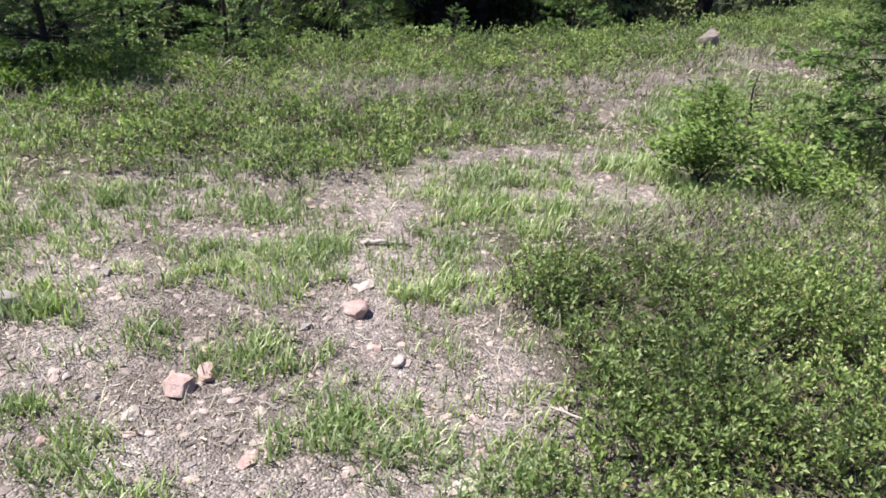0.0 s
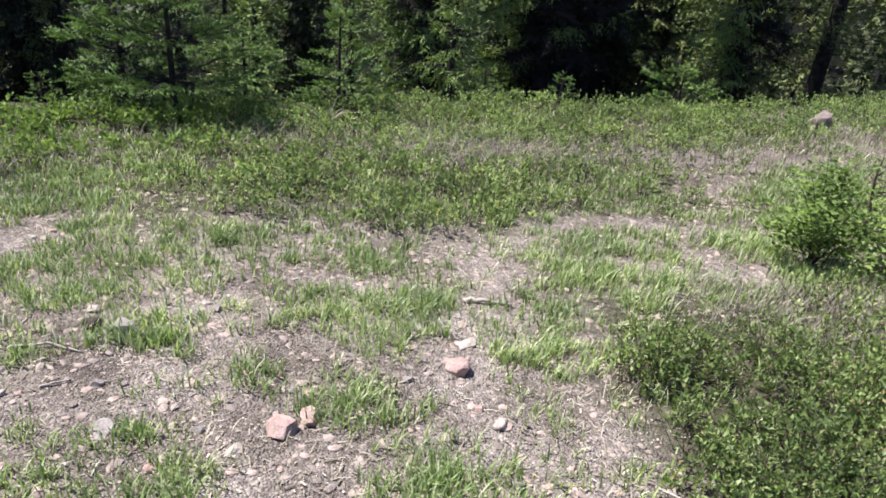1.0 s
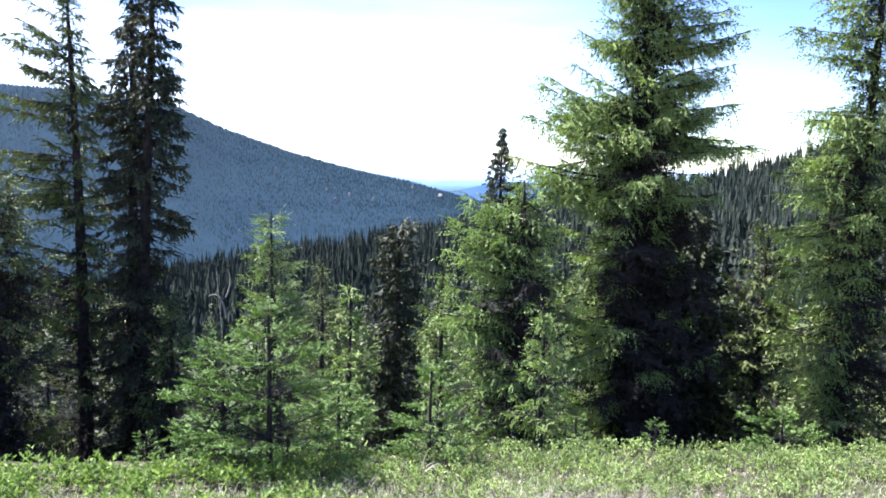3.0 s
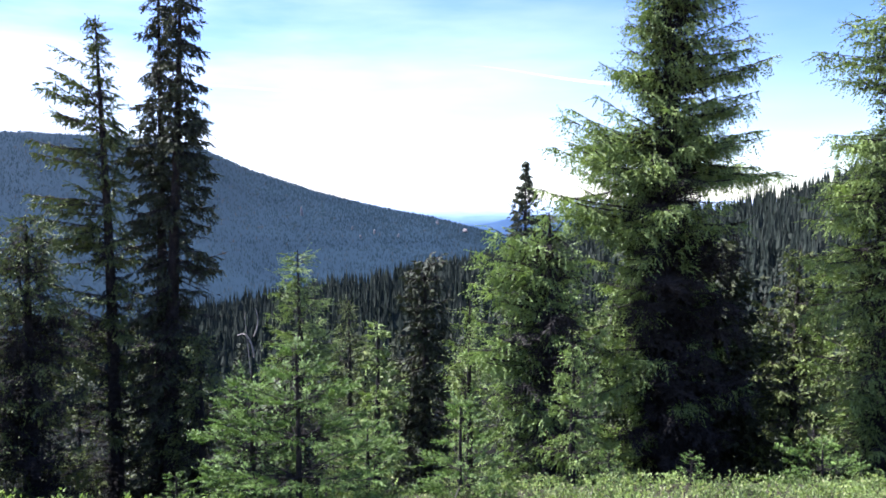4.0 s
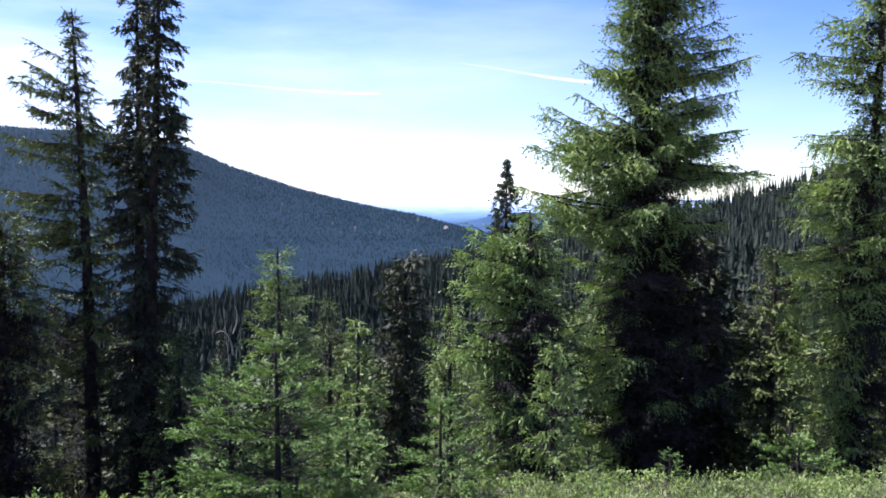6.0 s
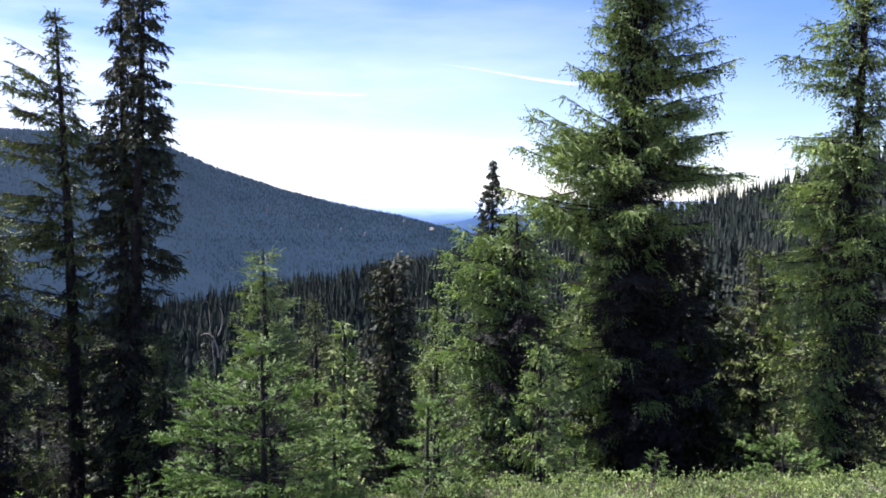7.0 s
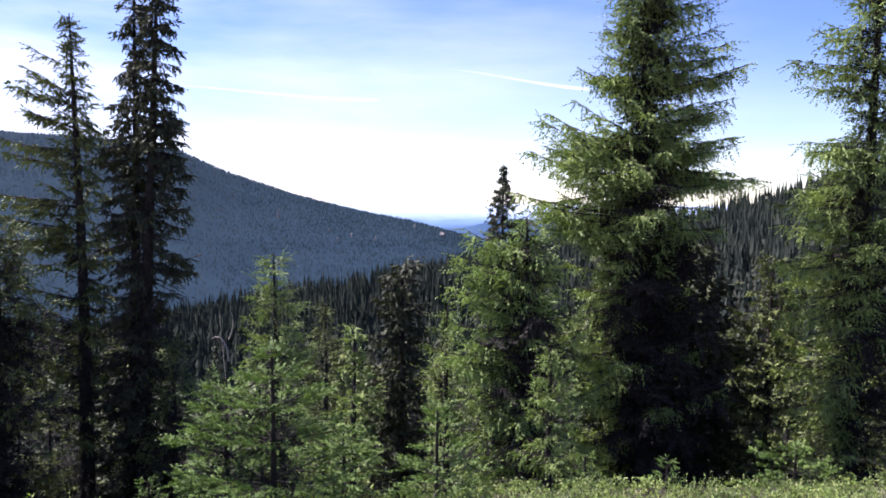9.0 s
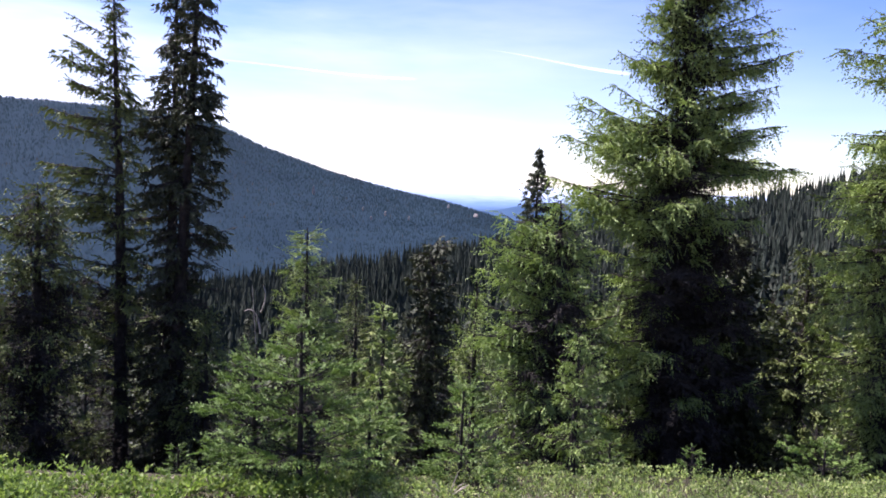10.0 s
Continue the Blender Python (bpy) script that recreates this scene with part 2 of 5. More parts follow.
NEEDLE_FIR = foliage("young_fir_needles", [(0.0, (0.0818, 0.138, 0.0345)), (0.6, (0.111, 0.18, 0.0442)), (1.0, (0.16, 0.238, 0.0616))], 0.15, rough=0.55, patch=5.0, spec=0.18, low=0.5, high=1.5)
LEAF = foliage("shrub_leaves", [(0.0, (0.060, 0.095, 0.028)), (0.5, (0.145, 0.205, 0.060)), (0.85, (0.27, 0.335, 0.115)), (0.97, (0.38, 0.43, 0.21)), (1.0, (0.30, 0.20, 0.10))], 0.36, 0.45, 1.6, 0.3, 0.58, 1.5)
LEAF_PALE = foliage("meadow_leaves", [(0.0, (0.085, 0.128, 0.044)), (0.5, (0.185, 0.25, 0.088)), (0.85, (0.31, 0.40, 0.135)), (1.0, (0.42, 0.42, 0.22))], 0.36, 0.5, 2.2, 0.25, 0.56, 1.4)
LEAF_BRIGHT = foliage("bush_leaves", [(0.0, (0.10, 0.155, 0.042)), (0.6, (0.19, 0.275, 0.072)), (1.0, (0.31, 0.39, 0.125))], 0.34, 0.5, 3.0, 0.2, 0.62, 1.3)
GRASS = foliage("grass_blades", [(0.0, (0.11, 0.165, 0.055)), (0.5, (0.25, 0.335, 0.125)), (0.85, (0.45, 0.52, 0.25)), (1.0, (0.66, 0.64, 0.48))], 0.32, 0.42, 1.3, 0.35, 0.62, 1.3)
STRAW = foliage("dry_grass", [(0.0, (0.32, 0.27, 0.20)), (0.6, (0.52, 0.46, 0.36)), (1.0, (0.68, 0.63, 0.54))], 0.2, 0.7, 2.0)
BRUSH = foliage("bare_brush", [(0.0, (0.17, 0.14, 0.11)), (0.6, (0.32, 0.28, 0.225)), (1.0, (0.50, 0.46, 0.39))], 0.0, 0.85, 3.0, 0.15)
# distance haze is put into the hillside and mountain base colours as extra blue
HILL = foliage("hillside_forest", [(0.0, (0.0216, 0.0297, 0.0242)), (0.5, (0.0371, 0.0478, 0.0393)), (0.85, (0.0564, 0.0681, 0.0555)), (1.0, (0.0779, 0.0856, 0.0733))], 0.32, 0.9, 0.03, 0.02, 0.6, 1.25)
HAZY_MOUNTAIN = foliage("mountain_forest", [(0.0, (0.00856, 0.0179, 0.0276)), (0.45, (0.0113, 0.0225, 0.0333)), (0.93, (0.0145, 0.0272, 0.038)), (1.0, (0.0278, 0.0295, 0.0312))], 0.08, 0.9, 0.012, 0.02, 0.6, 1.1)


# ---- building helpers ----
def mesh_of(name, verts, faces, material, smooth=False):
    """One mesh from an array of vertices and an array of triangles or quads."""
    verts, faces = np.asarray(verts, dtype=np.float32), np.asarray(faces, dtype=np.int32)
    k = faces.shape[1]
    me = bpy.data.meshes.new(name)
    me.vertices.add(len(verts))
    me.vertices.foreach_set("co", verts.ravel())
    me.loops.add(faces.size)
    me.loops.foreach_set("vertex_index", faces.ravel())
    me.polygons.add(len(faces))
    me.polygons.foreach_set("loop_start", np.arange(0, faces.size, k, dtype=np.int32))
    me.update(calc_edges=True)
    me.validate()
    me.polygons.foreach_set("use_smooth", np.full(len(me.polygons), smooth))
    me.materials.append(material)
    return me


def part(name, me, parent=None, label=""):
    ob = new(name, me)
    if parent:
        ob.parent = parent
    return tagged(ob, label)


def thing(name, at, label, category, group="", kind=""):
    ob = new(name)
    ob.empty_display_size = 0.1
    ob.location = at
    return tagged(ob, label, category, group, kind)


def unit(v):
    return v / np.maximum(np.linalg.norm(v, axis=-1, keepdims=True), 1e-9)


def lattice(x, y, seed):
    """Smooth value noise in the plane, 0 to 1."""
    xi, yi = np.floor(x).astype(np.int64), np.floor(y).astype(np.int64)
    fx, fy = x - xi, y - yi
    fx, fy = fx * fx * (3 - 2 * fx), fy * fy * (3 - 2 * fy)

    def h(i, j):
        n = (i * 374761393 + j * 668265263 + seed * 1274126177) & 0xFFFFFFFF
        n = ((n ^ (n >> 13)) * 1103515245) & 0xFFFFFFFF
        return ((n ^ (n >> 16)) & 0xFFFF) / 65535.0

    a = h(xi, yi) * (1 - fx) + h(xi + 1, yi) * fx
    b = h(xi, yi + 1) * (1 - fx) + h(xi + 1, yi + 1) * fx
    return a * (1 - fy) + b * fy


def rough(x, y, seed, scale, octaves=4):
    total, amp, norm = 0.0, 1.0, 0.0
    for k in range(octaves):
        total = total + amp * lattice(x * scale * 2 ** k, y * scale * 2 ** k, seed + k)
        norm += amp
        amp *= 0.5
    return total / norm


def tubes(paths, radii, sides=4):
    """Tapered tubes along many paths at once: paths (n, k, 3), radii (n, k)."""
    n, k, _ = paths.shape
    d = unit(np.gradient(paths, axis=1))
    ref = np.where(np.abs(d[..., 2:3]) > 0.9, np.array([1.0, 0, 0]), np.array([0, 0, 1.0]))
    u = unit(np.cross(d, ref))
    w = np.cross(d, u)
    a = np.linspace(0, 2 * np.pi, sides, endpoint=False)
    ring = u[:, :, None] * np.cos(a)[:, None] + w[:, :, None] * np.sin(a)[:, None]
    v = (paths[:, :, None] + ring * radii[:, :, None, None]).reshape(-1, 3)
    i = np.arange(n)[:, None, None] * k * sides + np.arange(k - 1)[None, :, None] * sides
    s = np.arange(sides)[None, None]
    t = (s + 1) % sides
    f = np.stack([i + s, i + t, i + sides + t, i + sides + s], -1).reshape(-1, 4)
    return v, f


# ---- the lie of the land ----
EYE = 1.65
SLOPE = 0.155


def meadow_edge(x):
    return 6.4 + 0.24 * np.clip(x, -0.5, 8) + 0.25 * np.sin(x * 0.8 + 1.0)


def land(x, y, fine=True):
    """Height of the ground: a sloping meadow, a wooded drop, a hillside across, a mountain and the plain."""
    x, y = np.asarray(x, float), np.asarray(y, float)
    r = np.hypot(x, y) + 1e-6
    az = np.degrees(np.arctan2(x, y))
    e = meadow_edge(x)
    s = np.maximum(y - e, 0)
    near = -SLOPE * np.clip(y, -60, None)
    near = np.where(s > 0, -SLOPE * e - 0.155 * np.minimum(s, 0.6) - 0.48 * np.clip(s - 0.6, 0, 16) - 0.24 * np.maximum(s - 16.6, 0), near)
    side = np.clip((np.abs(az) - 55) / 45, 0, 1)
    side = side * side * (3 - 2 * side)
    # the hillside across the ravine, its crest about 420 m off
    crest = np.interp(az, [-60, -30, -20, -13, -6, 0, 4, 12, 18, 24, 30, 40, 60],
                      [-11.5, -10.3, -9.2, -8.0, -6.9, -5.8, -4.8, -2.8, -1.5, 0.1, 2.2, 3.6, 3.6])
    ravine = EYE + 46 * np.tan(np.radians(-18.5))
    u = np.clip(np.log(r / 46) / np.log(420 / 46), 0, 1)
    tilt = -18.5 + (crest + 18.5) * u ** 0.75
    slope = EYE + r * np.tan(np.radians(tilt))
    top = EYE + 420 * np.tan(np.radians(crest))
    # the valley, the mountain on the far side, the plain
    peak = np.interp(az, [-60, -45, -29, -24, -21, -17.5, -14.2, -9.9, -5.5, -1, 2.5, 6, 9],
                     [3.0, 3.85, 3.8, 3.75, 3.5, 3.12, 1.52, 0.14, -1.02, -1.9, -2.8, -4.2, -6.0])
    crown = EYE + 1650 * np.tan(np.radians(peak))
    base = np.minimum(top, 0) - 60
    v = np.clip((r - 420) / 330, 0, 1)
    v = v * v * (3 - 2 * v)
    m = np.clip((r - 750) / 900, 0, 1)
    m = m ** 1.15
    far = np.where(r < 750, top + (base - top) * v, base + (crown - base) * m)
    plain = np.interp(r, [3700, 4950], [-150, -44])
    bump_far = 76 * np.exp(-((az - 6.5) / 4.6) ** 2) * np.exp(-((r - 3300) / 500) ** 2)
    w = np.clip((r - 1660) / 900, 0, 1)
    w = w * w * (3 - 2 * w)
    far = np.where(r > 1660, crown + (np.minimum(plain, crown) - 25 - crown) * w + (plain - np.minimum(plain, crown) + 25) * np.clip((r - 2560) / 2300, 0, 1), far)
    far = far + np.where(r > 1660, bump_far, 0)
    t = np.clip((r - 30) / 30, 0, 1)
    t = t * t * (3 - 2 * t)
    out = near + (slope - near) * t
    out = np.where(r > 420, far, out)
    out = out + np.where((r > 150), 9 * (rough(x, y, 5, 1 / 160.0, 3) - 0.5) * np.clip((r - 150) / 400, 0, 1), 0)
    behind = -SLOPE * np.clip(y, -60, 60) + 0.02 * np.maximum(np.abs(x) - 40, 0)
    behind = np.clip(behind, -12, 60)
    out = out + (behind - out) * side * np.clip((r - 8) / 20, 0, 1)
    if fine:
        k = np.clip(1 - r / 25, 0, 1)
        out = out + k * (0.10 * (rough(x, y, 11, 0.9, 3) - 0.5) + 0.035 * (rough(x, y, 21, 7.0, 3) - 0.5))
    return out


def z_at(x, y):
    return float(land(np.array([x]), np.array([y]))[0])


def make_ground():
    rings = np.concatenate([np.arange(0.3, 9.5, 0.085), 9.5 * (4950 / 9.5) ** np.linspace(0, 1, 190)])
    az = np.concatenate([np.arange(-50, 56, 0.55), np.arange(58, 310, 4.0)])
    R, A = np.meshgrid(rings, np.radians(az), indexing="ij")
    X, Y = R * np.sin(A), R * np.cos(A)
    Z = land(X, Y)
    v = np.stack([X, Y, Z], -1).reshape(-1, 3)
    n, k = R.shape
    i = np.arange(n - 1)[:, None] * k
    j = np.arange(k)[None]
    j2 = (j + 1) % k
    f = np.stack([i + j, i + k + j, i + k + j2, i + j2], -1).reshape(-1, 4)
    tri = np.vstack([f[:, [0, 2, 1]], f[:, [0, 3, 2]]])
    # the small cap under the camera
    v = np.vstack([v, [[0, 0, z_at(0, 0)]]])
    cap = np.stack([np.full(k, len(v) - 1), j2[0], j[0]], -1)
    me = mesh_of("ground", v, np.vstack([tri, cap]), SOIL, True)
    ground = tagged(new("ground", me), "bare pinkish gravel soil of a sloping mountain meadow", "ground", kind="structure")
    return ground


make_ground()


# ---- conifers ----
def feathers(p, a, b, ln, barb, wide, rows, rng, brush):
    """Sprays of foliage: each a tapering feather of narrow barbs along the axis a from p, spread in the plane of a and b.
    brush: share by which the barbs turn out of that plane, all round the axis."""
    n = len(p)
    s = (np.arange(rows) + 0.5) / rows
    side = np.where(np.arange(2 * rows) % 2 == 0, 1.0, -1.0)
    s = np.repeat(s, 2)[None] + 0.12 * (rng.random((n, 2 * rows)) - 0.5)
    c = np.cross(a, b)
    roll = brush * rng.random((n, 2 * rows)) * 6.283 + 0.3 * (rng.random((n, 2 * rows)) - 0.5)
    out = (b[:, None] * np.cos(roll)[..., None] + c[:, None] * np.sin(roll)[..., None]) * side[None, :, None]
    base = p[:, None] + a[:, None] * (ln[:, None] * s)[..., None]
    way = unit(0.85 * a[:, None] + out * (0.65 + 0.3 * rng.random((n, 2 * rows, 1))))
    size = (barb[:, None] * (1.08 - 0.62 * s) * (0.7 + 0.6 * rng.random((n, 2 * rows))))[..., None]
    foot = unit(a[:, None] * 0.9 - out * 0.25) * (wide * 0.5)
    v = np.stack([base - foot, base + foot, base + way * size], 2).reshape(-1, 3)
    end = p + a * ln[:, None]
    tip = np.stack([end - b * wide * 0.45, end + b * wide * 0.45, end + a * (barb * 0.6)[:, None]], 1).reshape(-1, 3)
    v = np.vstack([v, tip])
    return v, np.arange(len(v)).reshape(-1, 3)


def grow(rng, h, profile, gap=0.18, per_whorl=6, slope=(-0.05, 0.45), sag=0.3, twig=0.42, twig_gap=0.12, spray=0.16, spray_gap=0.075, barb=0.05, wide=0.018, rows=6,
         hang=(0.15, 0.9), brush=0.12, bare=0.0, trunk_r=0.1, lean=0.0, sway_by=0.005, vary=0.6, tight=False, boughs=(), tilt=0.0, thin_top=1.0, inner=0.12, segs=5, sides=4,
         wood=True, bunch=0.0, dry=0.0, skew=0.6, twig_r=0.007, hollow=None, core=0):
    """Arrays of one conifer: trunk, limbs, foliage and bare twigs.
    profile: rows (share of the height, reach to -x, reach to +x) in metres. slope: rise of the limbs for each metre at
    the foot and at the tip of the tree;
    hang: least and most share by which the sprays point down. boughs: limbs of their own (share of the height, reach in
    metres, - to the -x side, rise per metre).
    hollow: limbs left without foliage so the crown looks dark from the camera (below that share of the height, round
    that bearing, within that angle, share of them). core: near-black twig fans that stand in for crown shade, on the
    inner third of every limb and all along the bare ones."""
    hs, lefts, rights = (np.array(c) for c in zip(*profile))
    zz = np.linspace(0, h, 16)
    u = zz / h
    sway = np.stack([lean * u + sway_by * h * np.sin(u * 5 + rng.random() * 6) * u, sway_by * h * np.sin(u * 4 + rng.random() * 6) * u, zz], 1)
    rad = trunk_r * (1 - u) ** 0.8 + 0.007
    rad[0] *= 1.3
    trunk = tubes(sway[None], rad[None], 9)

    def stem(z):
        return np.array([np.interp(z, zz, sway[:, 0]), np.interp(z, zz, sway[:, 1]), z])

    limbs, z = [], max(bare * h, 0.05)
    while z < h * 0.99:
        share = z / h
        count = max(2, int(round(per_whorl * (0.7 + 0.6 * rng.random()) * (1.0 - 0.35 * share))))
        turn = rng.random() * 6.283
        for q in range(count):
            phi = turn + (q + 0.5 * rng.random()) / count * 6.283 if tight else rng.random() * 6.283
            c = np.cos(phi)
            lf, rt = np.interp(share, hs, lefts), np.interp(share, hs, rights)
            L = ((rt if c > 0 else lf) * abs(c) + 0.5 * (lf + rt) * 0.85 * (1 - abs(c))) * (1.12 - vary + vary * rng.random() ** skew)
            zl = z + (rng.random() - 0.5) * gap * (0.15 if tight else 1.0)
            limbs.append((stem(zl), phi, max(L, 0.05), np.interp(share, [0, 1], slope) + (0.09 if tight else 0.24) * rng.normal() - tilt * c, share))
        z += gap * (0.75 + 0.5 * rng.random()) * (0.55 + 0.6 * (1 - share))
    for share, reach, up in boughs:
        for k in range(5):
            phi = (0.0 if reach > 0 else np.pi) + (0.0, 0.35, -0.35, 0.2, -0.6)[k] + 0.1 * rng.normal()
            limbs.append((stem(h * share + 0.16 * rng.normal() * (k > 0)), phi, abs(reach) * (1.0, 0.86, 0.88, 0.7, 0.75)[k], up + 0.08 * rng.normal() * (k > 0), share))
    n = len(limbs)
    O, PH, L, AT, SH = (np.array([b[i] for b in limbs]) for i in range(5))
    bend = rng.normal(size=n) * 0.14
    drop = sag * (0.6 + 0.8 * rng.random(n))
    out = np.stack([np.cos(PH), np.sin(PH), np.zeros(n)], 1)
    lat = np.stack([-np.sin(PH), np.cos(PH), np.zeros(n)], 1)

    def on(i, t):
        Lt = L[i] * t
        p = O[i] + out[i] * Lt[:, None] + lat[i] * (bend[i] * Lt * t)[:, None]
        p[:, 2] += AT[i] * Lt - drop[i] * Lt * t * (1 - 0.72 * t)
        return p

    s = np.linspace(0, 1, segs + 1)
    P = on(np.repeat(np.arange(n), segs + 1), np.tile(s, n)).reshape(n, segs + 1, 3)
    limb = tubes(P, (0.003 + 0.0075 * L)[:, None] * (1.08 - s[None]), sides)
    # branchlets to both sides of every limb, longest about its middle
    live = (SH < thin_top) & (rng.random(n) >= dry)
    if hollow:
        apart = np.abs((PH - hollow[1] + np.pi) % (2 * np.pi) - np.pi)
        live &= ~((SH < hollow[0] * (0.8 + 0.3 * rng.random(n))) & (apart < hollow[2]) & (rng.random(n) < hollow[3]))
    cnt = np.maximum((L / twig_gap * np.where(live, 2.0, 1.0)).astype(int), 2)
    ii = np.repeat(np.arange(n), cnt)
    m = len(ii)
    t = inner + (1 - inner) * rng.random(m) ** 0.8
    if bunch:
        t = t + bunch * np.sin(t * 11 + 6.28 * rng.random(n)[ii])
    t = np.clip(t, 0.05, 1.0)
    p0 = on(ii, t)
    fwd = unit(on(ii, np.minimum(t + 0.05, 1.05)) - on(ii, t - 0.05))
    sgn = np.where(rng.random(m) > 0.5, 1.0, -1.0)[:, None]
    d = fwd * (0.65 + 0.4 * rng.random((m, 1))) + lat[ii] * sgn * (0.3 + 0.7 * rng.random((m, 1)))
    d[:, 2] += 0.10 * rng.normal(size=m) - 0.3 * sag * rng.random(m)
    d = unit(d)
    tl = (twig * L[ii] * (0.35 + 0.65 * np.sin(np.pi * np.minimum(t * 1.05, 1.0))) * (1.15 - 0.65 * t) + 0.04) * (0.5 + 0.8 * rng.random(m))
    p1 = p0 + d * tl[:, None]
    p1[:, 2] -= 0.5 * sag * tl * tl / np.maximum(tl.max(), 0.3)
    keep = live[ii]
    # sprays along the branchlets and along the outer limb
    more = np.maximum((tl / spray_gap + rng.random(m)).astype(int), 1)
    jj = np.repeat(np.arange(m)[keep], more[keep])
    q = rng.random(len(jj)) ** 0.8
    a0 = p0[jj] + (p1 - p0)[jj] * q[:, None]
    along, cross = d[jj], unit(np.cross(d[jj], np.array([0, 0, 1.0])))
    k2 = np.repeat(np.where(live)[0], 2 + (L[live] / spray_gap * 0.6).astype(int))
    tt = 0.25 + 0.77 * rng.random(len(k2))
    tt[np.r_[True, k2[1:] != k2[:-1]]] = 0.985
    f2 = unit(on(k2, np.minimum(tt + 0.04, 1.04)) - on(k2, tt - 0.04))
    a0, along = np.vstack([a0, on(k2, tt)]), np.vstack([along, f2])
    cross = np.vstack([cross, lat[k2]])
    w = len(a0)
    fan = np.where(rng.random(w) > 0.5, 1.0, -1.0)[:, None] * (0.15 + 0.6 * rng.random((w, 1)))
    down = (hang[0] + (hang[1] - hang[0]) * rng.random(w) ** 1.2)[:, None]
    ax = unit(along * (1 - down) + cross * fan * (1 - 0.7 * down) + np.array([0, 0, -1.0]) * down + 0.16 * rng.normal(size=(w, 3)))
    flat = np.cross(ax, np.array([0, 0, 1.0])) + (0.25 if tight else 0.32) * rng.normal(size=(w, 3))
    b = unit(flat - ax * np.sum(flat * ax, axis=1, keepdims=True))
    ln = spray * (0.55 + 0.8 * rng.random(w))
    leaf = feathers(a0, ax, b, ln, barb * (0.75 + 0.5 * rng.random(w)), wide, rows, rng, brush)
    paths = [np.stack([p0, (p0 + p1) / 2 + np.array([0, 0, 0.012]), p1], 1)[keep]] if wood else []
    stub = np.stack([p0, (p0 + p1) / 2 + 0.012, p1], 1)[~keep]
    twigs = [tubes(x, np.tile([twig_r, 0.7 * twig_r, 0.4 * twig_r], (len(x), 1)), 3) if len(x) else None for x in (*paths, stub)]
    if not wood:
        twigs = [None, *twigs]
    # fans of near-black twigs added in place of shade inside the crown
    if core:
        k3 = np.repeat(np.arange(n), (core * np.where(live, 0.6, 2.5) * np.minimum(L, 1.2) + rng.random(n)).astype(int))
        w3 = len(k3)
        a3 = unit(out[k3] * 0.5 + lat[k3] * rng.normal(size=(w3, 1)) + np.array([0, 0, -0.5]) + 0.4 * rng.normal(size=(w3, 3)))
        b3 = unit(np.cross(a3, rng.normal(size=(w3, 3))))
        dark_fans = feathers(on(k3, 0.03 + np.where(live, 0.34, 0.8)[k3] * rng.random(w3)), a3, b3, spray * (1.0 + 0.6 * rng.random(w3)), spray * (0.42 + 0.2 * rng.random(w3)), 0.1 * spray, 6, rng, 0.2)
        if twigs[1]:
            quads = twigs[1][1] + len(dark_fans[0])
            dark_fans = (np.vstack([dark_fans[0], twigs[1][0]]), np.vstack([dark_fans[1], quads[:, [0, 1, 2]], quads[:, [0, 2, 3]]]))
        twigs[1] = dark_fans
    return trunk, limb, leaf, twigs


def conifer(name, at, label, h, profile, seed, material=None, category="conifer", group="", **how):
    """A conifer as a thing: trunk, limbs, twigs, crown of foliage, bare twigs and dark shade fans where it has them."""
    rng = np.random.default_rng(seed)
    trunk, limb, (verts, tris), (twigs, stub) = grow(rng, h, profile, **how)
    tree = thing(name, at, label, category, group)
    part("trunk", mesh_of("trunk", *trunk, BARK, True), tree)
    if twigs:
        limb = (np.vstack([limb[0], twigs[0]]), np.vstack([limb[1], twigs[1] + len(limb[0])]))
    tagged(part("branch_wood", mesh_of("branch_wood", *limb, BARK, True), tree), kind="stuff")
    tagged(part("crown", mesh_of("crown", verts, tris, material or NEEDLE), tree), kind="stuff")
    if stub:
        tagged(part("shade_twig_wood", mesh_of("shade_twig_wood", *stub, SHADE_TWIGS), tree, "bare twigs and near-black fans put in for crown shade"), kind="stuff")
    return tree


def bearing(az, d, sink=0.08):
    x, y = d * math.sin(radians(az)), d * math.cos(radians(az))
    return (x, y, z_at(x, y) - sink)


def rise(az, d, el):
    """Height of a tree at that bearing and distance whose tip stands el degrees above the eye's level."""
    return EYE + d * math.tan(radians(el)) - bearing(az, d)[2]


def standing(name, az, d, el, label, spread, seed, boughs=(), **how):
    """A tree by bearing, distance and angle of its tip; spread rows are (angle, degrees to -x, degrees to +x), boughs (angle, degrees, rise)."""
    base = bearing(az, d)
    h = rise(az, d, el)

    def share(e):
        return (EYE + d * math.tan(radians(e)) - base[2]) / h

    prof = sorted((share(e), d * radians(a), d * radians(b)) for e, a, b in spread)
    own = [(share(e), d * radians(a), up) for e, a, up in boughs]
    return conifer(name, base, label, h, prof, seed, boughs=own, **how)


HEMLOCK = dict(twig=0.24, slope=(0.0, 0.55), sag=0.32, hang=(0.1, 0.95), spray=0.23, spray_gap=0.08, barb=0.038, wide=0.029, rows=5, twig_gap=0.092, vary=0.9, brush=0.3, skew=0.9)
SPIRE = dict(material=NEEDLE_DARK, slope=(-0.35, 0.0), sag=0.25, hang=(0.25, 0.85), spray=0.12, spray_gap=0.08, barb=0.042, wide=0.032, rows=5, brush=0.5, twig=0.3, twig_gap=0.085, vary=0.85, bunch=0.09)
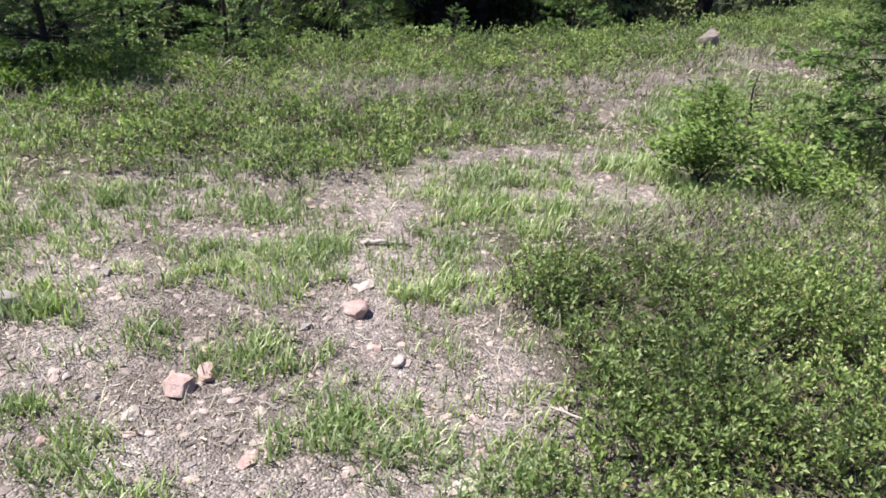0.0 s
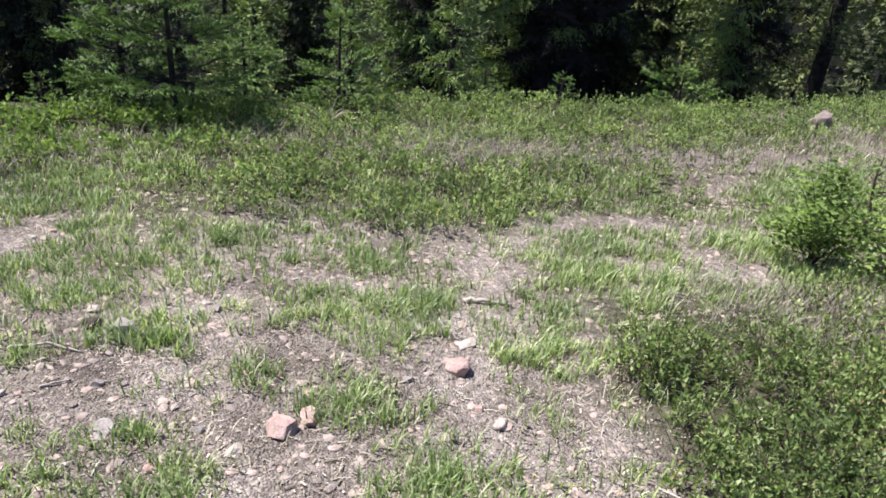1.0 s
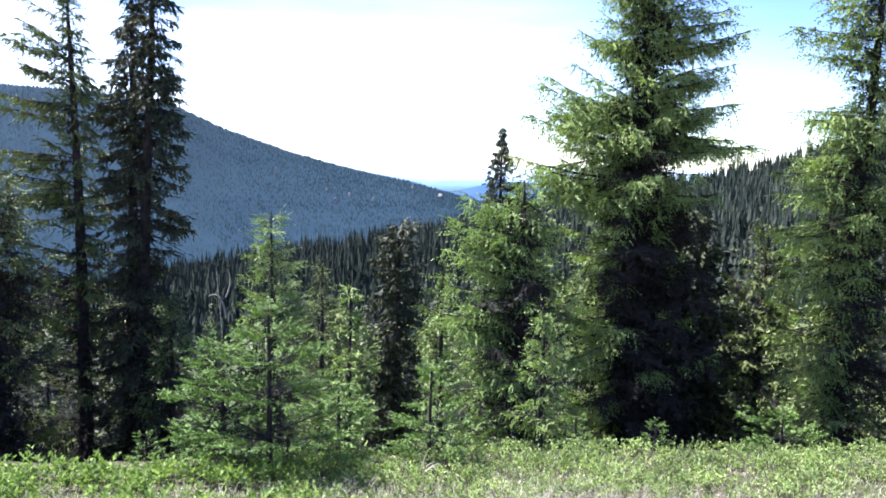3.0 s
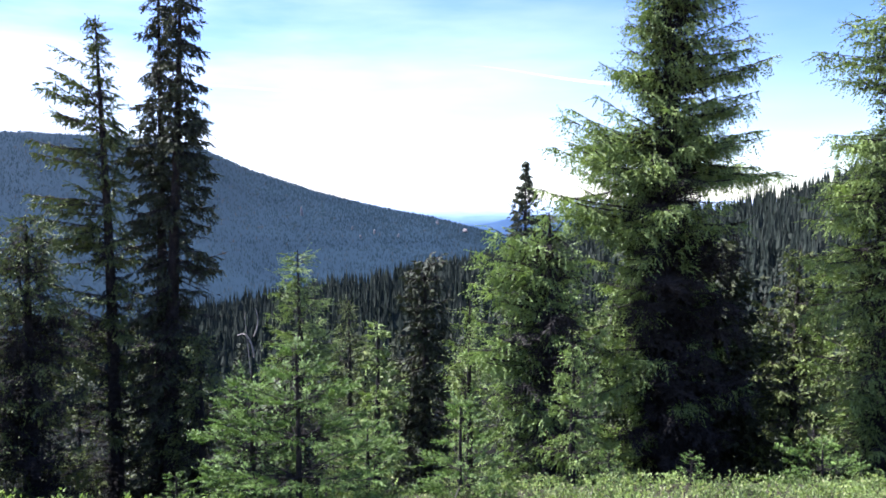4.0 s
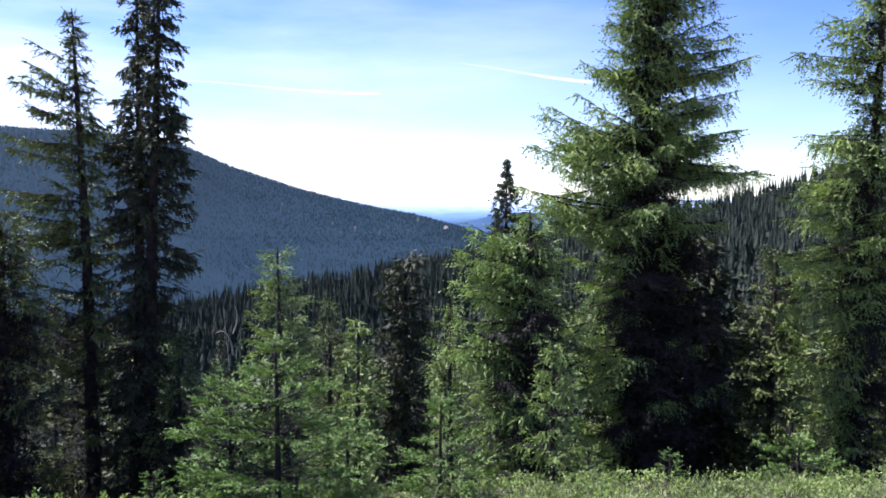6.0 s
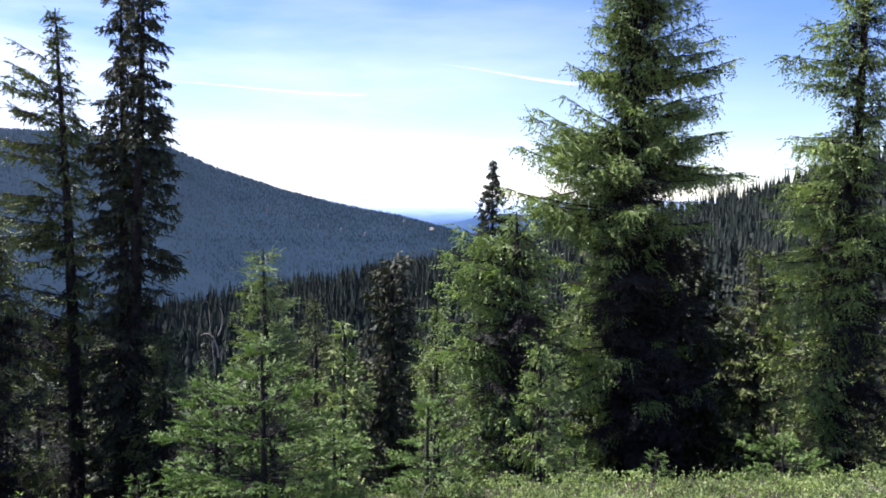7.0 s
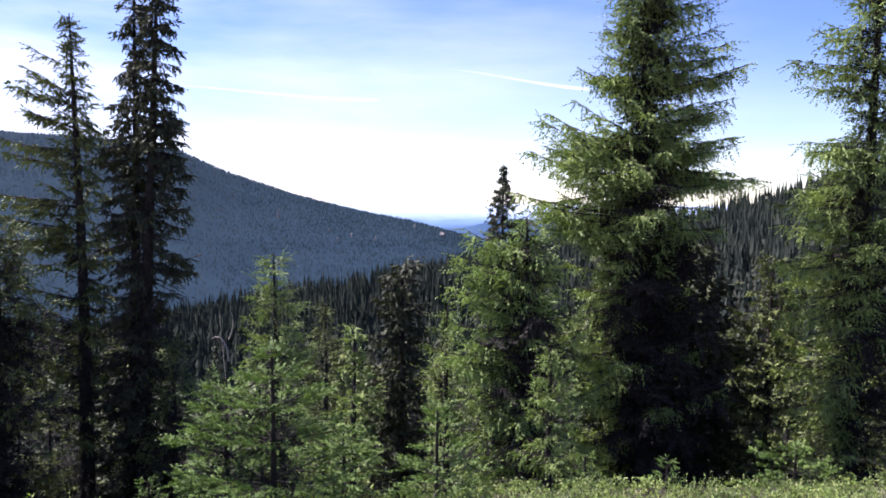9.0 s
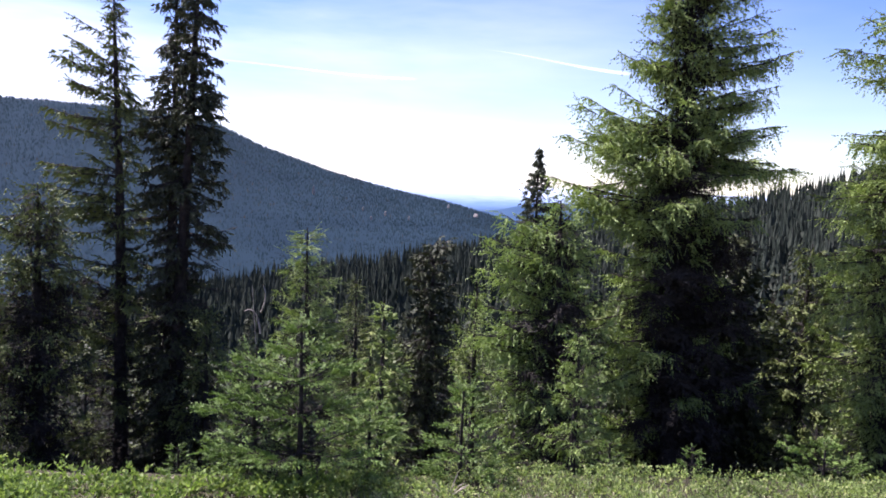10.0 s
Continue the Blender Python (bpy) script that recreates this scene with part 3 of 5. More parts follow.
# the big hemlock; near-black twig fans stand in for the shade in its heart
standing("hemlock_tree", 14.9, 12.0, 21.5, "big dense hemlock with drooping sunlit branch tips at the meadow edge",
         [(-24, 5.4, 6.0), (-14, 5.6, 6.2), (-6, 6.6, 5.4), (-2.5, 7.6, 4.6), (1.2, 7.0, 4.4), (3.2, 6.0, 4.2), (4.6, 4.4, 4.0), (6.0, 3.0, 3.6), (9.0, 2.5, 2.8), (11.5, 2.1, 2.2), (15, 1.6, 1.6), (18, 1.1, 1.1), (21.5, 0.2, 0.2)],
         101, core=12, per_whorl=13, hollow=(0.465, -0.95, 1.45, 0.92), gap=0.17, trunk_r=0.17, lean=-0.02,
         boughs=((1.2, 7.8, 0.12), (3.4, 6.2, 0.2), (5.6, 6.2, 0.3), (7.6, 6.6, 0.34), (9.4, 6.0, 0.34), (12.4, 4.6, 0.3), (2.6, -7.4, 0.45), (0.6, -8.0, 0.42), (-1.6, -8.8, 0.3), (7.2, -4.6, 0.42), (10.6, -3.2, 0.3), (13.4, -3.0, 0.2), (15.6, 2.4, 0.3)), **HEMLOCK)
# its neighbours
standing("hemlock_tree", 28.2, 12.8, 19, "tall hemlock with long spreading branches on the slope",
         [(-22, 3.6, 4), (-10, 4.2, 4.4), (-4, 4.0, 4.4), (1.5, 3.8, 4.2), (2.6, 2.4, 3), (4.2, 2.2, 2.6), (6.0, 2.7, 3.0), (8.8, 1.8, 2.4), (12.5, 1.2, 1.6), (19, 0.2, 0.2)],
         102, core=9, per_whorl=8, hollow=(0.45, -0.7, 1.1, 0.75), gap=0.17, trunk_r=0.12, lean=0.32, bare=0.05,
         boughs=((7.4, -5.2, 0.28), (10.4, -2.8, 0.25), (3.6, -4.4, 0.1), (0.2, -5.4, 0.0), (-3.2, -5.6, -0.1), (-6.6, -5.4, -0.1), (12.8, -1.9, 0.2)), **HEMLOCK)
standing("hemlock_tree", 23.4, 13.6, -3.4, "slender light green hemlock standing among larger trees",
         [(-22, 3.8, 3.4), (-14, 3.6, 3.2), (-8, 2.5, 2.4), (-5, 1.1, 1.1), (-3.4, 0.1, 0.1)],
         103, core=5, material=NEEDLE_SHADED, per_whorl=7, gap=0.18, trunk_r=0.08, **{**HEMLOCK, "spray": 0.14, "vary": 0.6})
standing("hemlock_tree", 6.9, 11.2, -1.4, "light green hemlock with arching drooping branches",
         [(-24, 5.2, 4.8), (-15, 5.6, 4.8), (-10, 5.2, 4.2), (-6.5, 3.6, 3.0), (-4, 2.0, 1.6), (-1.4, 0.2, 0.2)],
         104, core=8, hollow=(0.7, -1.2, 1.3, 0.6), material=NEEDLE_LIGHT, per_whorl=8, gap=0.16, trunk_r=0.11, boughs=((-5.6, -5.2, 0.45), (-4.6, -4.0, 0.5), (-8.0, -5.6, 0.35), (-11.5, -6.0, 0.2)), **{**HEMLOCK, "sag": 0.42})
standing("hemlock_tree", 8.6, 9.4, -10.6, "young bright green hemlock in front of larger trees",
         [(-24, 2.6, 2.8), (-18, 2.6, 2.6), (-14, 1.8, 1.8), (-10.6, 0.1, 0.1)],
         105, material=NEEDLE_LIGHT, per_whorl=7, gap=0.13, trunk_r=0.045, **{**HEMLOCK, "spray": 0.12, "barb": 0.036, "wide": 0.013, "twig_gap": 0.09, "spray_gap": 0.065})
# the pair of tall trees
standing("dead_topped_conifer", -23.5, 13.0, 11.4, "tall conifer with a bare dying top and ragged lower branches",
         [(-22, 4.6, 4.0), (-10, 4.4, 3.0), (-4, 3.6, 1.8), (0, 2.0, 1.4), (2.2, 1.5, 1.5), (4.0, 1.2, 1.3), (6.2, 1.2, 1.5), (7.4, 0.9, 1.1), (8.4, 0.55, 0.6), (9.4, 0.5, 0.35), (10.6, 0.55, 0.15), (11.4, 0.2, 0.05)],
         106, core=7, hollow=(0.52, -1.3, 1.7, 0.6), material=NEEDLE_SHADED, per_whorl=8, gap=0.19, trunk_r=0.115, tilt=0.36, thin_top=0.995, lean=-0.08,
         boughs=((6.3, -3.3, 0.6), (4.2, -4.2, 0.48), (1.6, -5.0, 0.3), (-0.6, -5.2, 0.18), (-3.0, -5.4, 0.1), (5.0, 2.0, -0.55)), **{**HEMLOCK, "spray": 0.14, "hang": (0.1, 0.8)})
standing("spire_conifer", -20.2, 12.6, 15.2, "tall narrow spire of a dark conifer with short stiff branches",
         [(-22, 3.0, 3.4), (-10, 2.6, 3.4), (-4.5, 2.0, 3.2), (-1, 1.6, 3.0), (1, 1.6, 2.4), (3.2, 1.0, 2.0), (4.5, 1.0, 1.9), (7, 0.9, 1.6), (10, 0.9, 1.4), (13, 0.8, 1.2), (14.5, 0.7, 1.0), (15.2, 0.3, 0.3)],
         107, core=2, hollow=(0.58, -0.8, 3.2, 0.58), per_whorl=13, gap=0.2, trunk_r=0.125, lean=0.32, dry=0.06, boughs=((1.8, 2.6, -0.1), (-1.0, -2.8, -0.1), (4.6, 2.2, -0.1)), **SPIRE)
standing("spire_conifer", -20.7, 12.9, 13.6, "slim dark conifer leader growing close beside a taller one",
         [(-22, 2.8, 2.2), (-8, 2.6, 1.8), (-3, 2.2, 1.6), (2, 2.0, 1.2), (6, 1.6, 0.9), (10, 1.2, 0.7), (12, 0.9, 0.6), (13.6, 0.2, 0.2)],
         108, core=2, hollow=(0.6, -0.8, 3.2, 0.58), per_whorl=11, gap=0.2, trunk_r=0.11, lean=0.14, dry=0.06, boughs=((2.4, -2.6, -0.05), (-3.4, -3.4, -0.1)), **SPIRE)
standing("hemlock_tree", -28.6, 12.4, -1.5, "broad hemlock with drooping outer branches, needles in the shaded tone",
         [(-22, 5.2, 4.8), (-12, 4.8, 4.4), (-6, 3.4, 3.4), (-3, 1.8, 2.2), (-1.5, 0.2, 0.2)],
         109, core=8, hollow=(0.75, -1.2, 1.5, 0.6), material=NEEDLE_SHADED, per_whorl=8, gap=0.18, trunk_r=0.12, **{**HEMLOCK, "rows": 5, "wide": 0.024})
standing("hemlock_tree", -33.5, 12.0, 2.5, "broad hemlock with drooping outer branches, needles in the shaded tone",
         [(-22, 5.2, 4.8), (-10, 4.4, 4.2), (-3, 2.8, 3.0), (2.5, 0.2, 0.2)],
         110, material=NEEDLE_SHADED, per_whorl=7, gap=0.22, trunk_r=0.14, **{**HEMLOCK, "rows": 3, "spray_gap": 0.16, "wide": 0.036, "wood": False})
# the row behind
standing("hemlock_tree", -10.6, 17.0, -4.0, "pale green conifer with a blunt open top",
         [(-20, 3.0, 2.8), (-11, 2.6, 2.6), (-7.5, 1.9, 2.0), (-6, 1.3, 1.7), (-4.6, 0.8, 0.8), (-4.0, 0.2, 0.2)],
         111, per_whorl=7, gap=0.19, trunk_r=0.12, lean=-0.15, **{**HEMLOCK, "slope": (0.0, 0.3), "sag": 0.15, "hang": (0.0, 0.6), "wide": 0.022, "rows": 5})
standing("spire_conifer", -2.0, 14.5, -4.8, "dark dense columnar conifer with a blunt top",
         [(-22, 2.6, 2.6), (-14, 2.3, 2.2), (-8, 1.8, 1.7), (-6, 1.4, 1.4), (-5.2, 1.1, 1.1), (-4.8, 0.5, 0.5)],
         112, per_whorl=9, gap=0.14, trunk_r=0.12, **{**SPIRE, "slope": (-0.2, 0.3), "vary": 0.55, "brush": 0.15, "spray_gap": 0.1})
standing("spire_conifer", 5.2, 26.0, 2.5, "narrow dark conifer spire rising above the forest",
         [(-12, 2.2, 2.2), (-6, 1.8, 1.8), (-3, 1.3, 1.3), (-1, 1.0, 1.05), (0.0, 0.6, 0.6), (0.8, 0.32, 0.32), (1.5, 0.14, 0.14), (2.5, 0.02, 0.02)],
         113, per_whorl=11, gap=0.2, trunk_r=0.14, core=5, sway_by=0.001, **{**SPIRE, "spray": 0.13, "barb": 0.08, "wide": 0.05, "rows": 3, "twig_gap": 0.14, "spray_gap": 0.15, "slope": (-0.15, 0.1), "wood": False, "vary": 0.4, "bunch": 0.0})
standing("hemlock_tree", -7.6, 15.0, -7.6, "slim conifer half hidden among its neighbours",
         [(-22, 2.4, 2.4), (-14, 1.7, 1.7), (-10, 0.9, 0.9), (-7.6, 0.1, 0.1)],
         114, material=NEEDLE_SHADED, per_whorl=6, gap=0.18, trunk_r=0.08, **{**HEMLOCK, "rows": 4, "wide": 0.024, "spray_gap": 0.11})
standing("hemlock_tree", -5.6, 11.8, -9.0, "slim olive green hemlock with thin open crown",
         [(-23, 2.6, 2.4), (-15, 2.0, 2.0), (-12, 1.2, 1.2), (-9.0, 0.1, 0.1)],
         115, per_whorl=6, gap=0.16, trunk_r=0.06, **{**HEMLOCK, "spray": 0.14, "hang": (0.05, 0.7)})
standing("hemlock_tree", 1.2, 13.2, -7.6, "slim conifer half hidden among its neighbours",
         [(-22, 2.6, 2.4), (-14, 2.0, 1.8), (-10.5, 1.1, 1.1), (-7.6, 0.1, 0.1)],
         116, per_whorl=6, gap=0.18, trunk_r=0.07, **{**HEMLOCK, "rows": 4, "wide": 0.024, "spray_gap": 0.11})
# two dark conifers added as a backing, so the hemlock's heart reads as shade
standing("spire_conifer", 18.4, 13.9, -3.0, "conifer added behind a larger hemlock as dark backing for its shade",
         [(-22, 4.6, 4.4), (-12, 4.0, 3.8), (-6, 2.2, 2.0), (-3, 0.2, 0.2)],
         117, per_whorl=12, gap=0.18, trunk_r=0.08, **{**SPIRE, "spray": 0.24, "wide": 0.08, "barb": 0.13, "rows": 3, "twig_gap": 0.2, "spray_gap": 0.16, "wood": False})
standing("spire_conifer", 14.0, 13.6, -1.0, "conifer added behind a larger hemlock as dark backing for its shade",
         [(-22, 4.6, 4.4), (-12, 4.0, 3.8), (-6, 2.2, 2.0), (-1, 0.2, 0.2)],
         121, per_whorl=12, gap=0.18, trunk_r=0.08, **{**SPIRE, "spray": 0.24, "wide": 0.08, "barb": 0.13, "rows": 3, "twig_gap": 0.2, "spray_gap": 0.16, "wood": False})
standing("hemlock_tree", 33.5, 13.5, 3.0, "tall hemlock with long spreading branches on the slope",
         [(-20, 4.6, 4.6), (-8, 4.2, 4.0), (-2, 2.8, 2.8), (3, 0.2, 0.2)],
         118, material=NEEDLE_SHADED, per_whorl=7, gap=0.24, trunk_r=0.13, **{**HEMLOCK, "wide": 0.036, "rows": 3, "spray_gap": 0.16, "wood": False})
standing("hemlock_tree", 38.5, 13.0, 4.0, "tall hemlock with long spreading branches on the slope",
         [(-18, 4.6, 4.6), (-8, 4.2, 4.0), (-2, 2.8, 2.8), (4, 0.2, 0.2)],
         119, material=NEEDLE_SHADED, per_whorl=7, gap=0.26, trunk_r=0.13, **{**HEMLOCK, "wide": 0.036, "rows": 3, "spray_gap": 0.16, "wood": False})
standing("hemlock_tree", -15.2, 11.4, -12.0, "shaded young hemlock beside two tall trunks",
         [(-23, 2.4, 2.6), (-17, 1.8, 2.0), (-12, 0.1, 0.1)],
         120, material=NEEDLE_SHADED, per_whorl=6, gap=0.16, trunk_r=0.05, **{**HEMLOCK, "rows": 4, "wide": 0.022})
# this one is added to cover lit ground that showed between the trunks
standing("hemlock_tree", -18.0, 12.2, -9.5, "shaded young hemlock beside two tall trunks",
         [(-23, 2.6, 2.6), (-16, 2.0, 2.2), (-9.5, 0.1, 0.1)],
         122, core=6, material=NEEDLE_SHADED, per_whorl=7, gap=0.17, trunk_r=0.06, **{**HEMLOCK, "rows": 4, "wide": 0.03})

# young firs at the edge of the meadow
FIR = dict(material=NEEDLE_FIR, category="fir sapling", slope=(0.02, 0.5), sag=0.05, twig=0.40, vary=0.55, tight=True, bunch=0.05, hang=(-0.12, 0.10), brush=0.5, rows=9, spray=0.13, spray_gap=0.085, barb=0.036, wide=0.014, twig_gap=0.085, inner=0.25, twig_r=0.0028)
standing("young_fir", -11.4, 6.5, -10.9, "bushy blue-green young fir at the meadow edge",
         [(-23, 7.4, 6.8), (-19.5, 7.2, 6.4), (-16.5, 5.0, 4.6), (-14, 3.4, 3.0), (-12.3, 1.6, 1.4), (-10.9, 0.2, 0.2)],
         201, core=10, gap=0.3, per_whorl=11, trunk_r=0.025, **FIR)
standing("young_fir", -14.6, 6.9, -12.2, "slender blue-green young fir beside a bushier one",
         [(-23, 4.4, 4.0), (-18, 3.6, 3.4), (-14.5, 1.8, 2.4), (-12.2, 0.2, 0.2)],
         202, core=10, gap=0.24, per_whorl=9, trunk_r=0.022, **FIR)
standing("young_fir", -6.4, 6.9, -16.4, "small bushy young fir at the meadow edge",
         [(-22.6, 2.8, 2.8), (-19, 2.2, 2.0), (-16.4, 0.2, 0.2)],
         203, gap=0.12, per_whorl=6, trunk_r=0.014, **FIR)
standing("young_fir", 0.4, 6.9, -15.2, "small young fir with an upright leader and open branches",
         [(-22, 3.2, 3.2), (-19.5, 2.7, 2.5), (-17, 1.4, 1.4), (-15.2, 0.1, 0.1)],
         204, gap=0.14, per_whorl=6, trunk_r=0.014, **FIR)
standing("young_fir", 16.9, 7.9, -17.6, "tiny fir seedling standing in low shrubs",
         [(-20, 1.3, 1.3), (-18.8, 0.8, 0.8), (-17.6, 0.1, 0.1)],
         205, gap=0.075, per_whorl=5, trunk_r=0.008, **{**FIR, "spray": 0.05, "barb": 0.02, "wide": 0.009, "twig_gap": 0.04, "spray_gap": 0.05, "twig": 0.35})
standing("young_fir", 11.2, 7.9, -18.0, "tiny fir seedling standing in low shrubs",
         [(-21, 1.3, 1.3), (-19, 0.8, 0.8), (-18, 0.1, 0.1)],
         206, gap=0.075, per_whorl=5, trunk_r=0.008, **{**FIR, "spray": 0.05, "barb": 0.02, "wide": 0.009, "twig_gap": 0.04, "spray_gap": 0.05, "twig": 0.35})
standing("young_fir", 25.2, 9.0, -16.2, "low spreading young conifer at the meadow edge",
         [(-18.5, 3.2, 3.2), (-17.2, 2.4, 2.4), (-16.2, 0.2, 0.2)],
         207, gap=0.1, per_whorl=5, trunk_r=0.012, **{**FIR, "spray": 0.07, "twig": 0.35, "spray_gap": 0.06})
standing("young_fir", -19.8, 7.3, -18.9, "tiny fir seedling standing in low shrubs",
         [(-21.2, 1.4, 1.4), (-18.9, 0.1, 0.1)],
         208, gap=0.075, per_whorl=5, trunk_r=0.008, **{**FIR, "spray": 0.05, "barb": 0.02, "wide": 0.009, "twig_gap": 0.04, "spray_gap": 0.05, "twig": 0.35})
standing("young_fir", 48.0, 5.2, -3.0, "leafy young fir with fine bright green branches",
         [(-25, 3.5, 4.5), (-22, 5.0, 6.0), (-18, 7.0, 7.0), (-14, 6.0, 6.0), (-9, 3.0, 3.0), (-3, 0.3, 0.3)],
         209, gap=0.15, per_whorl=10, trunk_r=0.028, **{**FIR, "slope": (-0.1, 0.4), "sag": 0.25, "hang": (0.0, 0.45), "spray": 0.10})



# the silvery snag
def snag():
    base = bearing(-14.6, 17.0)
    tree = thing("dead_snag", base, "bleached dead tree with curled bare tips", "dead tree")
    h = rise(-14.6, 17.0, -8.2)
    z = np.linspace(0, 1, 12)
    main = np.stack([0.12 * np.sin(z * 4), 0 * z, z * h], 1)
    hook = np.stack([0.10 - 0.36 * z ** 1.6, 0 * z, h - 1.0 + 0.5 * np.sin(z * 2.0)], 1)
    hook2 = np.stack([0.10 + 0.14 * np.sin(z * 1.9) - 0.10 * z ** 2, 0 * z, h - 0.55 + 0.6 * z], 1)
    v, f = tubes(main[None], (0.035 * (1 - z) ** 1.5 + 0.006)[None], 7)
    part("trunk", mesh_of("trunk", v, f, DEAD, True), tree)
    for limb, r in ((hook, 0.014), (hook2, 0.012)):
        v, f = tubes(limb[None], (r * (1 - z) + 0.008)[None], 6)
        part("limb", mesh_of("limb", v, f, DEAD, True), tree, "bleached curling limb")


snag()


# ---- the wood on the slope below ----
def wood_below():
    rng = np.random.default_rng(31)
    kinds = []
    # darkened needle tones put forest shade into the colour of this wood
    for seed, mat in ((1, NEEDLE_DARK), (2, NEEDLE_SHADED), (3, NEEDLE_DARK), (4, NEEDLE_SHADED)):
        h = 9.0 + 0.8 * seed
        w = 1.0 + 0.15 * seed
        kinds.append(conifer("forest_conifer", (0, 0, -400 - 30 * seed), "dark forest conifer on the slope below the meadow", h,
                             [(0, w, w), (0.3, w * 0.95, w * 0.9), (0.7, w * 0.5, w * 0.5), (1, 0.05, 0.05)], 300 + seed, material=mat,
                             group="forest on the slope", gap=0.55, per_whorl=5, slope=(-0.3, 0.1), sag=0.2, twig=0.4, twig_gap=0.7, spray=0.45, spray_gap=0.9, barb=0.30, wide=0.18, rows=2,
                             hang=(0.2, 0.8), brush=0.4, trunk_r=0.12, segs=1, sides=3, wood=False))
    spots = []
    while len(spots) < 104:
        az, r = -40 + 86 * rng.random(), 14.5 + 88 * rng.random() ** 1.35
        x, y = r * math.sin(radians(az)), r * math.cos(radians(az))
        if all((x - a) ** 2 + (y - b) ** 2 > 3.2 + r * 0.1 for a, b in spots):
            spots.append((x, y))
    for i, (x, y) in enumerate(spots):
        z = z_at(x, y)
        r, az = math.hypot(x, y), math.degrees(math.atan2(x, y))
        # keep the tips below the line of the far forest
        top = EYE + r * math.tan(radians(np.interp(az, [-40, -13, 4, 18, 30, 45], [-8, -8.5, -7.5, -5, -1, 2]) - 1.5 - 3.0 * rng.random()))
        src = kinds[i % 4]
        s = max(min((top - z) / (9.0 + 0.8 * (i % 4 + 1)), 1.45), 0.35)
        ob = src if i < 4 else copy_thing(src, pose(0, 0, 0))
        ob.matrix_basis = pose(x, y, z - 0.2, 0, 0, 360 * rng.random()) @ Matrix.Diagonal((0.55 + 0.45 * s, 0.55 + 0.45 * s, s, 1))


wood_below()


# ---- far forests ----
def spires(rng, x, y, z, h, tiers, points, girth):
    """Many far conifers at once: ragged tiers of downward points."""
    n = len(x)
    vs, fs, base = [], [], 0
    for t in range(tiers):
        top = 1 - t / (tiers + 0.6)
        low = max(top - 1.7 / (tiers + 0.6), 0.02)
        rad = h * girth * (0.6 + t) / tiers
        apex = np.stack([x, y, z + h * np.minimum(top + 0.05, 1.0)], 1)
        a = (np.arange(2 * points) / (2 * points) * 2 * np.pi)[None] + rng.random((n, 1)) * 6
        rr = rad[:, None] * np.where(np.arange(2 * points) % 2 == 0, 1.0, 0.5)[None] * (0.55 + 0.9 * rng.random((n, 2 * points)))
        zz = z[:, None] + h[:, None] * (low + 0.03 * rng.random((n, 2 * points)) + np.where(np.arange(2 * points) % 2 == 0, 0, 0.06)[None])
        ring = np.stack([x[:, None] + rr * np.cos(a), y[:, None] + rr * np.sin(a), zz], -1)
        v = np.concatenate([apex[:, None], ring], 1).reshape(-1, 3)
        k = 2 * points + 1
        i = np.arange(n)[:, None] * k
        j = np.arange(2 * points)[None]
        f = np.stack([i + 0 * j, i + 1 + j, i + 1 + (j + 1) % (2 * points)], -1).reshape(-1, 3) + base
        vs.append(v)
        fs.append(f)
        base += len(v)
    return np.vstack(vs), np.vstack(fs)


def far_forest():
    rng = np.random.default_rng(77)
    parts, base = [], 0
    for n, r0, r1, tiers, points, girth in ((2000, 90, 200, 7, 4, 0.19), (8000, 195, 440, 4, 3, 0.19)):
        az = np.radians(-38 + 84 * rng.random(n))
        r = np.sqrt(r0 ** 2 + (r1 ** 2 - r0 ** 2) * rng.random(n))
        x, y = r * np.sin(az), r * np.cos(az)
        h = (6.0 + 6.5 * rng.random(n)) * np.where(r < 190, 0.3 + 0.7 * r / 190, 1)
        v, f = spires(rng, x, y, land(x, y, False) - 0.3, h, tiers, points, girth)
        parts.append((v, f + base))
        base += len(v)
    v, f = np.vstack([q[0] for q in parts]), np.vstack([q[1] for q in parts])
    me = mesh_of("hillside_forest", v, f, HILL)
    corners = v[f]
    face = unit(np.cross(corners[:, 1] - corners[:, 0], corners[:, 2] - corners[:, 0]))
    face *= np.where(face[:, 2:3] < 0, -1.0, 1.0)
    me.normals_split_custom_set(np.repeat(unit(face + np.array([0, 0, 0.3])), 3, axis=0).tolist())
    tagged(new("hillside_forest", me), "dense dark green conifer forest covering the hillside", "forest", kind="stuff")
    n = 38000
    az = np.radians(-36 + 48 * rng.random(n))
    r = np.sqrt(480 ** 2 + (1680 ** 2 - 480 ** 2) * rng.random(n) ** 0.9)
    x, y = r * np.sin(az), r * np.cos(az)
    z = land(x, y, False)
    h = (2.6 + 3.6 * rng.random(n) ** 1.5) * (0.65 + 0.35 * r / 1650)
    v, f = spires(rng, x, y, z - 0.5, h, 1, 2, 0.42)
    me = mesh_of("mountain_forest", v, f, HAZY_MOUNTAIN, True)
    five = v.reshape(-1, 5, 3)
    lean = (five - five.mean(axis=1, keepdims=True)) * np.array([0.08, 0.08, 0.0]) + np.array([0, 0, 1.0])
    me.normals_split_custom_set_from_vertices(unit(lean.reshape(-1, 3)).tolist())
    tagged(new("mountain_forest", me), "blue-green conifer forest covering the far mountain, haze put into its colour", "forest", kind="stuff")


far_forest()


